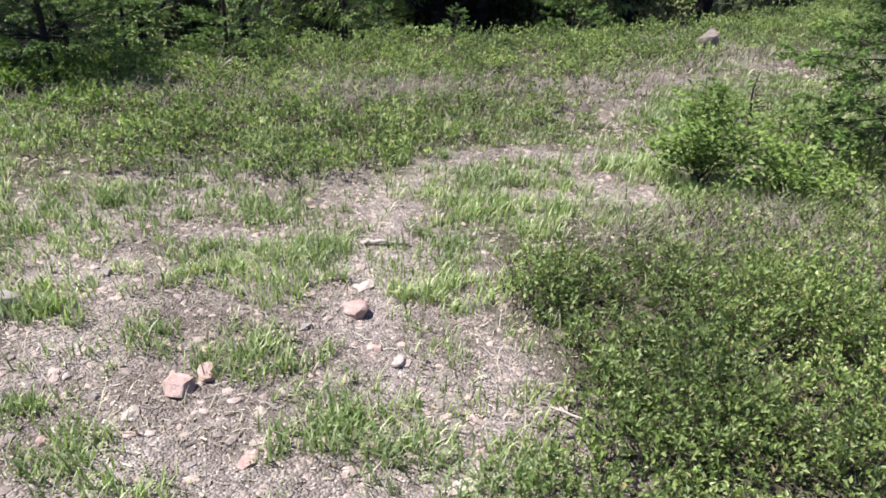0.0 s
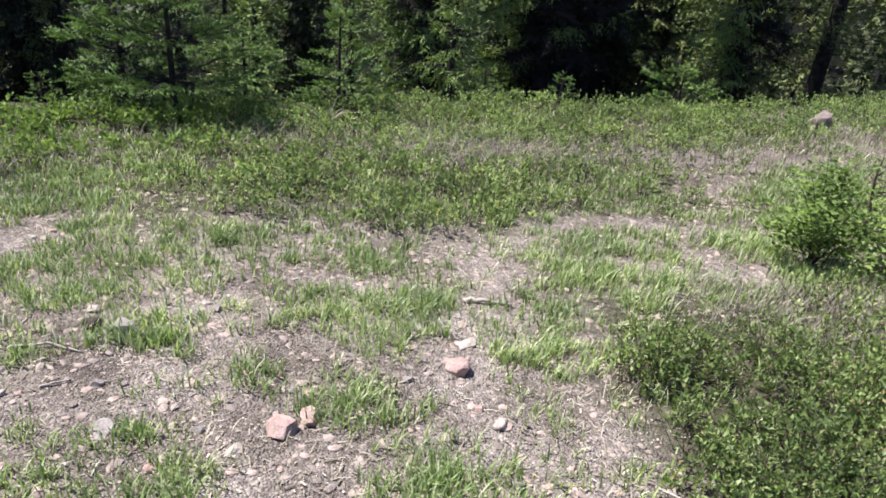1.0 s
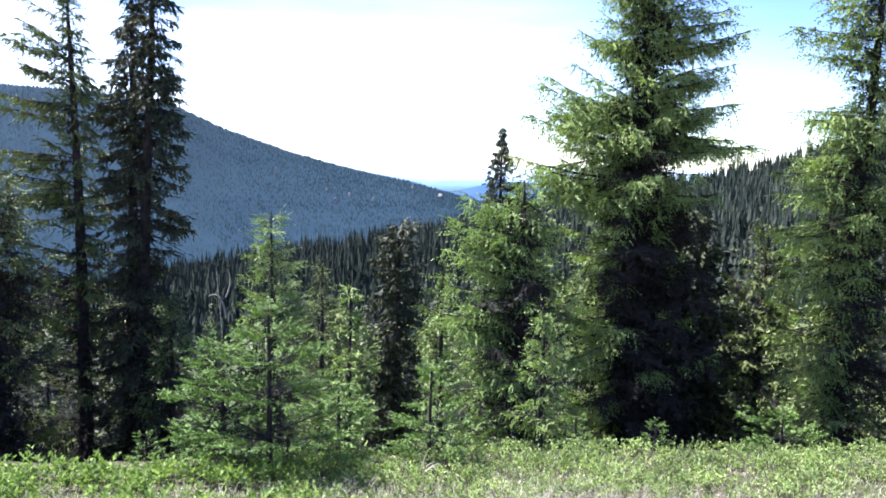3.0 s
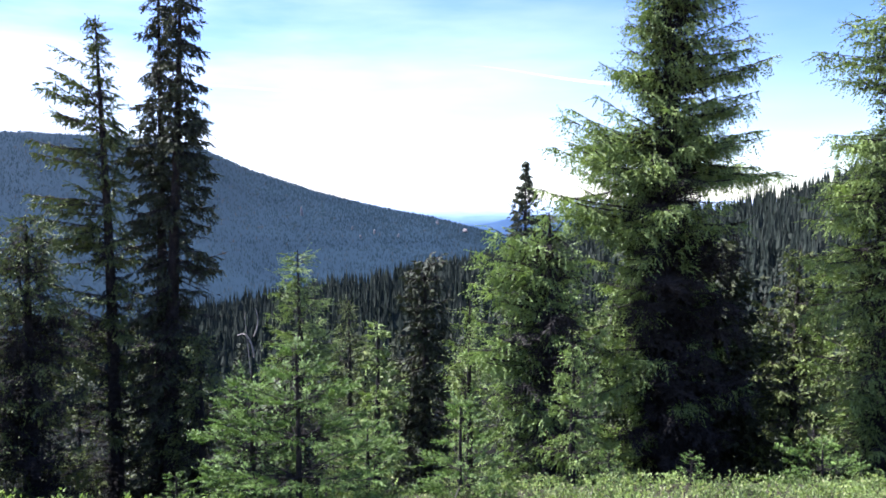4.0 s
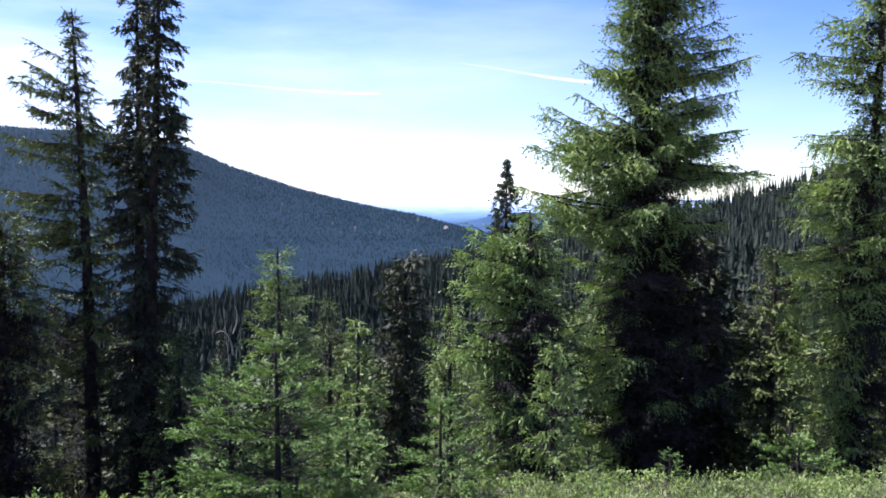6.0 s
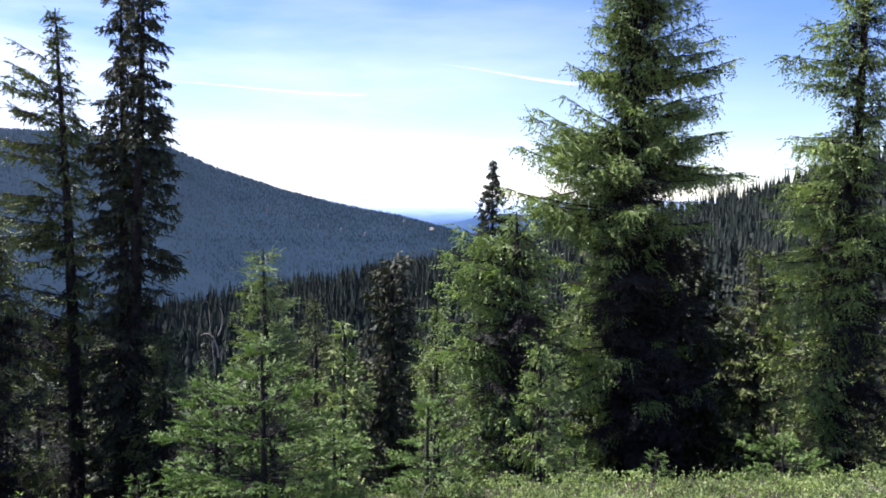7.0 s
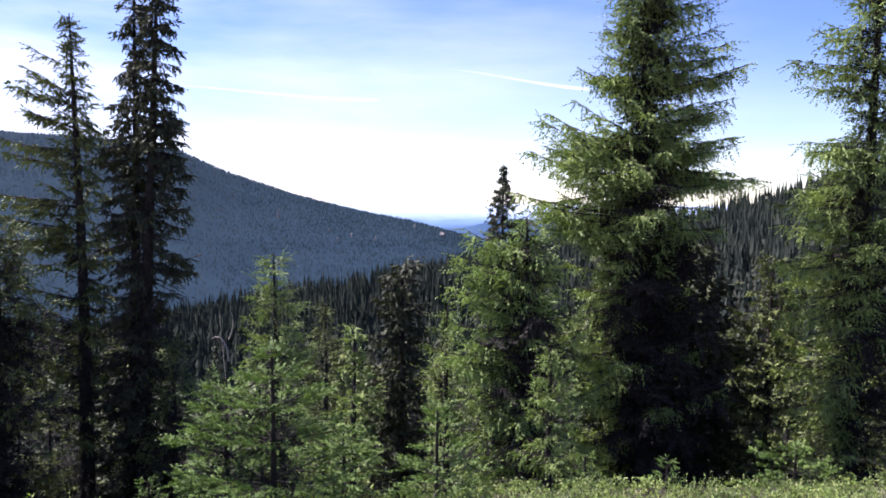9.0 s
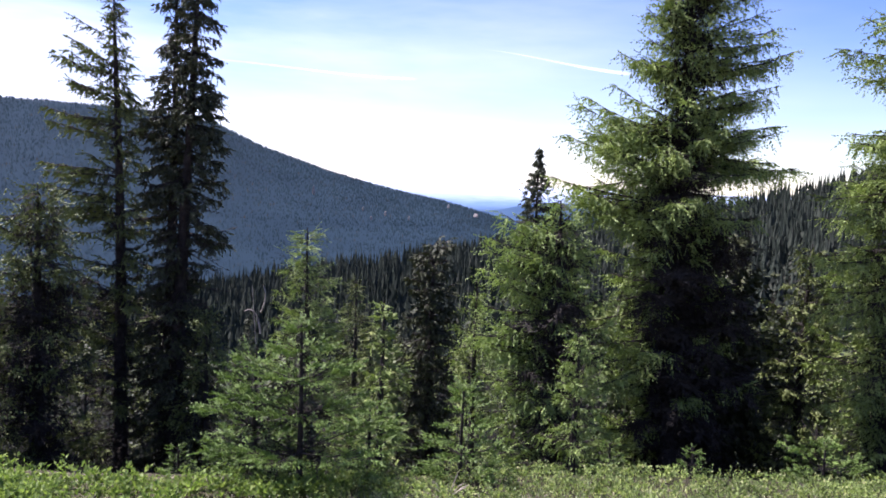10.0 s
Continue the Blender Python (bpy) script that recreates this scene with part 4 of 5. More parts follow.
def outcrop():
    """Pale bare patches on the mountain side."""
    rng = np.random.default_rng(9)
    for az, el, w, h in ((-10.75, -1.3, 3.5, 11), (-5.6, -2.6, 3, 5), (-7.2, -2.3, 2.5, 5), (-3.9, -2.9, 3, 5), (0.9, -2.55, 9, 5), (-1.1, -2.0, 4, 6), (-6.6, -2.9, 3, 4)):
        a = radians(az)
        rr = np.linspace(700, 1640, 400)
        z = land(rr * math.sin(a), rr * math.cos(a), False) + 9
        r = float(rr[np.argmin(np.abs(np.degrees(np.arctan2(z - EYE, rr)) - el))])
        x, y = r * math.sin(a), r * math.cos(a)
        bm = bmesh.new()
        bmesh.ops.create_icosphere(bm, subdivisions=2, radius=1.0)
        for v in bm.verts:
            k = 0.75 + 0.5 * rng.random()
            v.co = Vector((v.co.x * w * 0.5 * k, v.co.y * w * 0.5 * k, v.co.z * h * k + h * 0.5))
        me = bpy.data.meshes.new("rock_outcrop")
        bm.to_mesh(me)
        bm.free()
        me.materials.append(GREY)
        ob = tagged(new("rock_outcrop", me), "pale bare rock outcrop on the wooded mountain side", "rock")
        ob.location = (x, y, float(land(np.array([x]), np.array([y]), False)[0]))


outcrop()


# ---- meadow plants ----
def among(rng, n, x0, x1, y0, y1):
    return x0 + (x1 - x0) * rng.random(n), y0 + (y1 - y0) * rng.random(n)


def step(v, a, b):
    t = np.clip((v - a) / (b - a), 0, 1)
    return t * t * (3 - 2 * t)


def blob(x, y, cx, cy, rx, ry):
    return np.exp(-(((x - cx) / rx) ** 2 + ((y - cy) / ry) ** 2))


def shrub_cover(x, y):
    """Where the low leafy shrubs grow, 0 to 1."""
    wob = 0.35 * (rough(x, y, 41, 1.6, 3) - 0.5)
    left = np.interp(y, [0.8, 1.35, 1.5, 1.75, 2.05, 2.3, 2.55, 2.85], [0.62, 0.78, 0.96, 1.02, 1.10, 1.12, 1.30, 1.45])
    back = np.interp(x, [1.0, 1.5, 1.9, 2.2, 2.4, 2.8, 3.4], [2.50, 2.56, 2.45, 2.3, 2.05, 1.75, 1.4])
    a = step(x + wob * 0.8, left - 0.04, left + 0.16) * np.maximum(step(back - y - wob * 0.6, -0.08, 0.12), 0.30 * step(x - 0.2 * y, 1.5, 1.7) * step(-y, -3.1, -2.9))
    low = np.interp(x, [-6, -4, -2.5, -1.6, -0.6, 0.5, 1.2, 1.8, 2.5, 3.2, 4.2, 5.5, 9], [3.2, 3.5, 4.2, 4.4, 3.95, 3.85, 3.95, 4.3, 4.6, 5.0, 5.9, 6.5, 7.2])
    b = step(y + wob * 1.4, low - 0.05, low + 0.25)
    c = 0.7 * step(x + wob, 2.6, 2.9) * step(y, 3.0, 3.2) * step(-y, -5.2, -4.4) * step(x - 0.5 * (y - 3.3), 2.6, 3.0)
    gaps = 1 - 0.75 * blob(x, y, -1.75, 4.55, 0.55, 0.22) - 0.5 * blob(x, y, -0.4, 5.5, 0.9, 0.25) - 0.45 * blob(x, y, 1.15, 5.3, 0.7, 0.4) - 0.6 * blob(x, y, -2.6, 4.4, 0.5, 0.2) - 0.75 * blob(x, y, 2.65, 5.0, 0.5, 0.35) - 0.3 * blob(x, y, 3.9, 5.8, 0.6, 0.25) - 0.6 * blob(x, y, -0.85, 4.25, 0.5, 0.15) - 0.8 * blob(x, y, 1.66, 4.5, 0.5, 0.16) - 0.9 * blob(x, y, 3.3, 5.5, 0.9, 0.4) - 0.7 * blob(x, y, 4.7, 6.25, 0.7, 0.32) - 0.45 * blob(x, y, 5.1, 6.95, 1.1, 0.4)
    return np.clip(np.maximum(np.maximum(a, b), c) * np.clip(gaps, 0, 1), 0, 1)


def grass_cover(x, y):
    """Where grass tufts stand, 0 to 1."""
    n = rough(x, y, 61, 1.7, 3)
    mid = step(n, 0.49, 0.61) * (0.35 + 0.65 * step(y, 1.9, 2.9))
    right = step(x, 0.7, 1.3) * step(y, 2.7, 3.0) * step(-y, -6.5, -4.2) * 0.55
    far_right = step(x - 0.35 * y, 0.6, 1.4) * step(y, 4.0, 4.6) * 0.65
    bare = 1 - 0.95 * blob(x, y, 3.2, 5.4, 0.9, 0.4) - 0.8 * blob(x, y, 0.80, 3.2, 0.3, 0.18) - 0.8 * blob(x, y, 0.93, 2.0, 0.14, 0.4) - 0.8 * blob(x, y, 2.1, 3.3, 0.2, 0.2) - 0.85 * blob(x, y, -0.2, 3.62, 1.1, 0.22) - 0.7 * blob(x, y, 0.65, 2.3, 0.18, 0.8) - 0.7 * blob(x, y, -1.5, 2.8, 0.35, 0.3) - 0.95 * blob(x, y, 1.75, 4.0, 0.75, 0.2) - 0.85 * blob(x, y, 2.6, 4.35, 0.5, 0.18) - 0.55 * blob(x, y, 3.4, 6.2, 0.9, 0.5) - 0.5 * blob(x, y, -0.15, 1.9, 0.3, 0.5) - 0.9 * blob(x, y, 2.65, 4.95, 0.5, 0.4) - 0.45 * blob(x, y, 3.95, 5.75, 0.7, 0.3) - 0.7 * blob(x, y, 4.7, 6.25, 0.7, 0.32) - 0.8 * blob(x, y, 2.02, 3.3, 0.22, 0.25)
    clumps = 0
    for cx, cy, r in ((0.09, 2.13, 0.15), (0.38, 1.65, 0.18), (-0.45, 1.70, 0.13), (0.86, 2.42, 0.17), (0.35, 2.97, 0.2), (-0.71, 2.64, 0.13), (0.18, 3.5, 0.2), (-0.49, 3.65, 0.2), (1.0, 2.82, 0.13), (-0.86, 1.74, 0.17),
                      (-0.06, 2.93, 0.16), (-0.63, 2.0, 0.08), (1.39, 3.6, 0.22), (-1.23, 2.45, 0.14), (-0.3, 2.33, 0.09), (0.9, 1.38, 0.14), (0.74, 1.3, 0.13), (1.25, 3.25, 0.22), (-1.12, 3.0, 0.2), (0.55, 1.5, 0.1), (-0.2, 1.38, 0.1), (-1.0, 1.42, 0.16)):
        clumps = np.maximum(clumps, blob(x, y, cx, cy, r, r * 0.85))
    return np.clip(np.maximum(np.maximum(np.maximum(mid, right), far_right) * np.clip(bare, 0, 1), 2.2 * clumps), 0, 1.6)


def in_sight(x, y, edge=0.55):
    return (np.abs(np.degrees(np.arctan2(x, y)) - 9) < 53) & (y < meadow_edge(x) + edge)


def sprigs(name, x, y, rng, tall, leaf, count, label, material):
    """Low shrubs: thin stems set with small folded leaves."""
    n = len(x)
    z = land(x, y)
    h = tall * (0.55 + 0.75 * rng.random(n))
    lean = rng.normal(size=(n, 2)) * 0.35 * h[:, None]
    base = np.stack([x, y, z - 0.01], 1)
    tip = base + np.column_stack([lean, h])
    stems = tubes(np.stack([base, tip], 1), np.tile([0.0022, 0.0008], (n, 1)), 3)
    k = np.maximum((count * (0.6 + 0.8 * rng.random(n))).astype(int), 3)
    i = np.repeat(np.arange(n), k)
    t = 0.30 + 0.72 * rng.random(len(i)) ** 0.75
    p = base[i] + (tip - base)[i] * t[:, None]
    phi = rng.random(len(i)) * 2 * np.pi
    out = np.stack([np.cos(phi), np.sin(phi), 0.25 + 1.7 * rng.random(len(i))], 1)
    out = unit(out)
    p = p + out * (0.004 + 0.018 * rng.random((len(i), 1)))
    ln = leaf * (0.6 + 0.7 * rng.random((len(i), 1)))
    side = unit(np.cross(out, np.array([0, 0, 1.0]) + 0.5 * rng.normal(size=(len(i), 3))))
    up = np.cross(side, out)
    w = ln * (0.24 + 0.08 * rng.random((len(i), 1)))
    a, e = p, p + out * ln - up * ln * 0.12
    m1 = p + out * ln * 0.42 + side * w + up * w * 0.45
    m2 = p + out * ln * 0.42 - side * w + up * w * 0.45
    v = np.stack([a, m1, e, m2], 1).reshape(-1, 3)
    q = np.arange(len(i))[:, None] * 4
    f = np.concatenate([q + [0, 1, 2], q + [0, 2, 3]], 0)
    ob = thing(name, (0, 0, 0), label, "shrub", kind="stuff")
    tagged(part("foliage", mesh_of("foliage", v, f, material), ob), kind="stuff")
    tagged(part("stem_wood", mesh_of("stem_wood", *stems, STEM), ob), kind="stuff")
    return ob


def low_shrubs():
    rng = np.random.default_rng(5)
    x, y = among(rng, 22000, 0.4, 4.2, 0.5, 4.4)
    ok = in_sight(x, y) & (rng.random(len(x)) < shrub_cover(x, y) * (0.25 + 0.85 * step(rough(x, y, 74, 4.5, 2), 0.32, 0.58))) & (y < 3.4)
    tall = 0.045 + 0.15 * step(rough(x, y, 74, 4.5, 2), 0.25, 0.75) + 0.04 * rng.random(len(x))
    sprigs("low_shrubs", x[ok], y[ok], rng, tall[ok], 0.020, 14, "dense low huckleberry shrubs with small glossy green leaves", LEAF)
    x, y = among(rng, 52000, -7.5, 11, 3.3, 10.0)
    near_edge = step(y - meadow_edge(x), -1.6, 0.3)
    keep = shrub_cover(x, y) * (0.2 + 0.8 * step(rough(x, y, 73, 2.6, 3), 0.34, 0.58))
    ok = in_sight(x, y) & (rng.random(len(x)) < keep) & ((y >= 3.4) | (x < 0.4))
    tall = 0.05 + 0.12 * rough(x, y, 73, 2.6, 3) + 0.06 * near_edge * step(-x, 0.6, 2.4)
    ok = ok & ~((x < -1.5) & (y > meadow_edge(x) + 0.1))
    lush = ok & (near_edge > 0.15) & (x < -0.9 + 0.4 * rng.normal(size=len(x)))
    ok = ok & ~lush
    sprigs("low_shrubs", x[lush], y[lush], rng, 0.9 * tall[lush], 0.044, 10, "lush bright green shrubs along the meadow edge", LEAF_BRIGHT)
    sprigs("low_shrubs", x[ok], y[ok], rng, tall[ok], 0.029, 8, "low green shrub cover of the meadow mixed with grass", LEAF_PALE)


def blades(name, x, y, rng, size, wide, per, material, label, spread, flat=0.0):
    """Tufts of curved blades."""
    n = len(x)
    k = np.maximum((per * (0.6 + 0.8 * rng.random(n))).astype(int), 2)
    i = np.repeat(np.arange(n), k)
    m = len(i)
    bx, by = x[i] + rng.normal(size=m) * spread, y[i] + rng.normal(size=m) * spread
    bz = land(bx, by) - 0.004
    phi = rng.random(m) * 2 * np.pi
    out = np.stack([np.cos(phi), np.sin(phi), np.zeros(m)], 1)
    ln = (size[i] * (0.45 + 0.8 * rng.random(m)))[:, None]
    tilt = (0.12 + 0.6 * rng.random((m, 1))) + flat
    base = np.stack([bx, by, bz], 1)
    up = np.array([0, 0, 1.0])
    mid = base + ln * 0.55 * unit(up * (1 - flat) + out * tilt * 0.8)
    tip = mid + ln * 0.5 * unit(up * (0.75 - flat * 0.8) + out * tilt * 1.9)
    side = np.stack([-np.sin(phi), np.cos(phi), 0.3 * rng.normal(size=m)], 1) * (wide * (0.6 + 0.8 * rng.random((m, 1)))) * 0.5
    v = np.stack([base - side, base + side, mid + side * 0.85, mid - side * 0.85, tip], 1).reshape(-1, 3)
    q = np.arange(m)[:, None] * 5
    f = np.concatenate([q + [0, 1, 2], q + [0, 2, 3], q + [3, 2, 4]], 0)
    return tagged(new(name, mesh_of(name, v, f, material)), label, "grass", kind="stuff")


def litter():
    """Short bits of dead grass and twig lying flat."""
    rng = np.random.default_rng(16)
    x, y = among(rng, 62000, -3.4, 5.6, 0.9, 6.9)
    ok = in_sight(x, y) & (rng.random(len(x)) < (1 - 0.8 * shrub_cover(x, y)) * (0.25 + rough(x, y, 95, 1.5, 3)))
    x, y = x[ok], y[ok]
    n = len(x)
    a = rng.random(n) * 6.283
    ln, w = 0.003 + 0.016 * rng.random(n) ** 3, 0.001 + 0.0022 * rng.random(n)
    c, s = np.cos(a), np.sin(a)
    ends = []
    for u, k in ((-1, -1), (1, -1), (1, 1), (-1, 1)):
        px, py = x + u * ln * c - k * w * s, y + u * ln * s + k * w * c
        ends.append(np.stack([px, py, land(px, py) + 0.003 + 0.006 * rng.random(n)], 1))
    v = np.stack(ends, 1).reshape(-1, 3)
    q = np.arange(n)[:, None] * 4
    f = np.concatenate([q + [0, 1, 2], q + [0, 2, 3]], 0)
    tagged(new("litter", mesh_of("litter", v, f, STRAW)), "bleached bits of dead grass and twig on the soil", "litter", kind="stuff")


def meadow_grass():
    litter()
    rng = np.random.default_rng(6)
    x, y = among(rng, 24000, -3.6, 4.5, 0.9, 5.4)
    g = (grass_cover(x, y) + 0.07) * (1 - 0.8 * shrub_cover(x, y))
    ok = in_sight(x, y) & (rng.random(len(x)) < g * 0.42)
    blades("grass", x[ok], y[ok], rng, 0.045 + 0.065 * rough(x, y, 81, 2.0, 2)[ok], 0.0055, 16, GRASS, "short green grass tufts on bare stony soil", 0.028)
    x, y = among(rng, 26000, -7, 10.5, 3.6, 9.2)
    ok = in_sight(x, y, 0.3) & (rng.random(len(x)) < np.maximum(0.35 * shrub_cover(x, y) * (0.2 + rough(x, y, 83, 0.8, 2)), grass_cover(x, y) * 0.7 * step(rough(x, y, 86, 2.4, 2), 0.35, 0.6)))
    blades("grass", x[ok], y[ok], rng, 0.045 + 0.055 * rough(x, y, 82, 1.2, 2)[ok], 0.008, 8, GRASS, "meadow grass between low shrubs", 0.04)
    x, y = among(rng, 9000, -4.5, 6.5, 0.9, 8.2)
    ok = in_sight(x, y, -0.2) & (rng.random(len(x)) < (0.08 + 0.42 * rough(x, y, 85, 1.3, 3))) & (rng.random(len(x)) < 1 - 0.45 * shrub_cover(x, y) * (y < 3.2))
    blades("dry_grass", x[ok], y[ok], rng, 0.04 + 0.05 * rng.random(ok.sum()), 0.004, 7, STRAW, "dry straw-coloured grass and litter on the soil", 0.05, flat=0.55)


def bare_brush():
    """Grey leafless stems where the low shrubs are bare."""
    rng = np.random.default_rng(18)
    xs, ys = [], []
    for cx, cy, rx, ry, n in ((1.15, 5.35, 0.8, 0.4, 700), (-0.5, 5.6, 0.9, 0.3, 300), (2.45, 2.75, 0.45, 0.22, 420), (2.55, 2.3, 0.3, 0.35, 260), (4.6, 7.0, 0.5, 0.25, 70), (4.9, 6.35, 0.6, 0.25, 160), (3.3, 5.6, 0.8, 0.3, 110), (-2.0, 4.9, 0.7, 0.3, 200)):
        xs.append(cx + rx * rng.normal(size=n) * 0.7)
        ys.append(cy + ry * rng.normal(size=n) * 0.7)
    x, y = np.concatenate(xs), np.concatenate(ys)
    blades("bare_brush", x, y, rng, 0.10 + 0.08 * rng.random(len(x)), 0.0034, 7, BRUSH, "grey leafless stems of low shrubs", 0.05, flat=0.15)


def pebble_shape(rng):
    bm = bmesh.new()
    bmesh.ops.create_icosphere(bm, subdivisions=1, radius=0.9)
    v = np.array([w.co for w in bm.verts])
    f = np.array([[w.index for w in face.verts] for face in bm.faces])
    bm.free()
    return v * (0.7 + 0.5 * rng.random((len(v), 1))) * (0.75 + 0.5 * rng.random((1, 3))), f


def gravel():
    rng = np.random.default_rng(7)
    x, y = among(rng, 19000, -3.4, 5.4, 0.9, 6.6)
    ok = in_sight(x, y) & (rng.random(len(x)) < (1 - shrub_cover(x, y)) * (0.35 + 0.8 * rough(x, y, 91, 1.8, 3)))
    x, y = x[ok], y[ok]
    n = len(x)
    shapes = [pebble_shape(rng) for _ in range(8)]
    vs, fs, base = [], [], 0
    z = land(x, y)
    s = 0.005 + 0.018 * rng.random(n) ** 2.6
    for i in range(n):
        v, f = shapes[i % 8]
        a = rng.random() * 6.3
        c, d = math.cos(a), math.sin(a)
        w = v * s[i] * np.array([1.35, 1.0, 0.5])
        vs.append(np.column_stack([w[:, 0] * c - w[:, 1] * d + x[i], w[:, 0] * d + w[:, 1] * c + y[i], w[:, 2] + z[i]]))
        fs.append(f + base)
        base += len(v)
    tagged(new("gravel", mesh_of("gravel", np.vstack(vs), np.vstack(fs), GRAVEL)), "loose pinkish gravel scattered over the soil", "gravel", kind="stuff")


# ---- stones and wood lying about ----
def stone(x, y, size, material, label, seed, sink=0.3, name="stone", turn=None, wedge=0.0, group=""):
    """An angular field stone, cut by a few planes, flat on top; wedge: share by which it thins towards its -x end."""
    rng = random.Random(seed)
    bm = bmesh.new()
    bmesh.ops.create_icosphere(bm, subdivisions=3, radius=1.0)
    for cut in range(9):
        d = Vector((rng.gauss(0, 1), rng.gauss(0, 1), rng.gauss(0, 1) if cut else 5.0)).normalized()
        k = 0.46 + 0.26 * rng.random()
        for v in bm.verts:
            over = v.co.dot(d) - k
            if over > 0:
                v.co -= d * over * 0.98
    for v in bm.verts:
        v.co += v.co.normalized() * 0.04 * noise.noise(v.co * 2.5 + Vector((seed, 0, 0)))
        v.co.z *= 1 - wedge * (0.5 - 0.6 * v.co.x)
        v.co = Vector((v.co.x * size[0] * 0.52, v.co.y * size[1] * 0.52, v.co.z * size[2] * 0.58))
    me = bpy.data.meshes.new(name)
    bm.to_mesh(me)
    bm.free()
    me.materials.append(material)
    for poly in me.polygons:
        poly.use_smooth = False
    ob = tagged(new(name, me), label, "stone", group)
    ob.matrix_world = pose(x, y, z_at(x, y) + size[2] * (0.5 - sink), 0, 0, rng.random() * 360 if turn is None else turn)
    return ob


def stones():
    stone(-0.16, 1.99, (0.125, 0.105, 0.075), PINK, "pink angular stone lying on gravel soil", 3)
    stone(-0.06, 2.05, (0.10, 0.085, 0.065), PINK, "pink angular stone touching a slightly larger one", 4)
    stone(0.49, 2.35, (0.12, 0.10, 0.07), PINK, "pink flat-topped stone beside a grass tuft", 5)
    stone(0.57, 2.57, (0.11, 0.075, 0.04), PALE, "pale tan flat stone sunk in the soil", 6)
    stone(0.05, 1.60, (0.11, 0.075, 0.04), PINK, "pale pink stone half buried in the soil", 7, 0.5)
    stone(0.64, 1.34, (0.15, 0.12, 0.05), PALE, "pale pink slab half buried in the soil", 8, 0.45)
    stone(-0.94, 2.69, (0.10, 0.08, 0.09), RUST, "dark rusty stone beside grey ones", 9)
    stone(-0.83, 2.67, (0.15, 0.12, 0.085), GREY, "pinkish grey angular stone resting against another", 10)
    stone(-0.97, 2.84, (0.06, 0.05, 0.045), PALE, "small pale stone behind grey stones", 22)
    stone(-0.72, 1.99, (0.12, 0.08, 0.035), GREY, "flat grey stone sunk in the soil", 11, 0.45)
    stone(0.58, 1.98, (0.06, 0.05, 0.035), PALE, "small pale stone on gravel soil", 12)
    stone(0.53, 2.09, (0.055, 0.045, 0.03), PINK, "small pink stone on gravel soil", 13)
    stone(-0.29, 1.88, (0.08, 0.06, 0.035), PALE, "small tan stone half buried in soil", 14, 0.4)
    stone(-0.42, 2.0, (0.04, 0.035, 0.03), GREY, "small grey stone on gravel soil", 15)
    stone(-0.07, 2.22, (0.05, 0.04, 0.03), PINK, "small pale pink stone by a grass tuft", 16)
    stone(-1.63, 2.97, (0.30, 0.16, 0.07), GREY, "large grey flat stone on bare soil", 17, 0.4, turn=25)
    stone(-1.70, 3.13, (0.10, 0.08, 0.07), RUST, "dark stone behind a flat slab", 18)
    stone(-2.03, 3.56, (0.13, 0.09, 0.08), GREY, "grey stone on bare soil", 19)
    stone(4.72, 6.85, (0.27, 0.2, 0.34), BROWN, "weathered tan wedge of rock at the top of the meadow", 20, 0.28, turn=-20, wedge=0.85)
    stone(4.92, 6.75, (0.3, 0.2, 0.09), BROWN, "flat weathered rock beside a taller one", 25, 0.3)
    stone(-0.70, 5.45, (0.10, 0.10, 0.09), GREY, "round mossy grey stone in low shrubs", 21, 0.1)
    stone(-2.16, 4.52, (0.2, 0.14, 0.08), PALE, "pale stone among low shrubs", 23, 0.2)
    rng = random.Random(8)
    for i in range(46):
        x, y = rng.uniform(-1.9, 0.85), rng.uniform(1.35, 3.8)
        s = rng.uniform(0.02, 0.045)
        stone(x, y, (s * 1.3, s, s * 0.7), rng.choice((PINK, PALE, GREY, GREY)), "small angular stone on gravel soil", 100 + i, 0.3, group="small stones on the soil")


def stick(pts, r, label, name="stick"):
    """A dry stick lying on the ground along plan points."""
    p = np.array([(x, y, z_at(x, y) + r * 0.9 + dz) for x, y, dz in pts])
    t = np.linspace(0, len(p) - 1, 12)
    path = np.stack([np.interp(t, np.arange(len(p)), p[:, c]) for c in range(3)], 1)
    path += np.random.default_rng(len(label)).normal(size=path.shape) * r * 0.35
    v, f = tubes(path[None], (r * np.linspace(1, 0.55, 12))[None], 7)
    bm = bmesh.new()
    me = mesh_of(name, v, f, DEAD, True)
    bm.from_mesh(me)
    bmesh.ops.holes_fill(bm, edges=[e for e in bm.edges if e.is_boundary])
    bm.to_mesh(me)
    bm.free()
    return tagged(new(name, me), label, "stick")


def sticks():
    stick([(0.61, 2.98, 0.0), (0.70, 2.96, 0.01), (0.82, 2.92, 0)], 0.013, "pale dry stick lying on bare soil")
    stick([(-1.2, 2.52, 0), (-1.05, 2.55, 0.01), (-0.92, 2.5, 0)], 0.006, "thin pale dry twig on the soil")
    stick([(-1.0, 2.25, 0), (-0.9, 2.3, 0.01)], 0.005, "thin pale dry twig on the soil")
    stick([(-0.62, 2.33, 0), (-0.55, 2.30, 0)], 0.005, "short pale dry twig on the soil")
    stick([(1.0, 1.62, 0.03), (1.08, 1.5, 0.05), (1.12, 1.42, 0.02)], 0.005, "thin bleached twig caught in low shrubs")
    stick([(4.0, 6.9, 0.02), (4.3, 7.0, 0.05), (4.6, 6.95, 0.02)], 0.012, "grey dry stick at the top of the meadow")


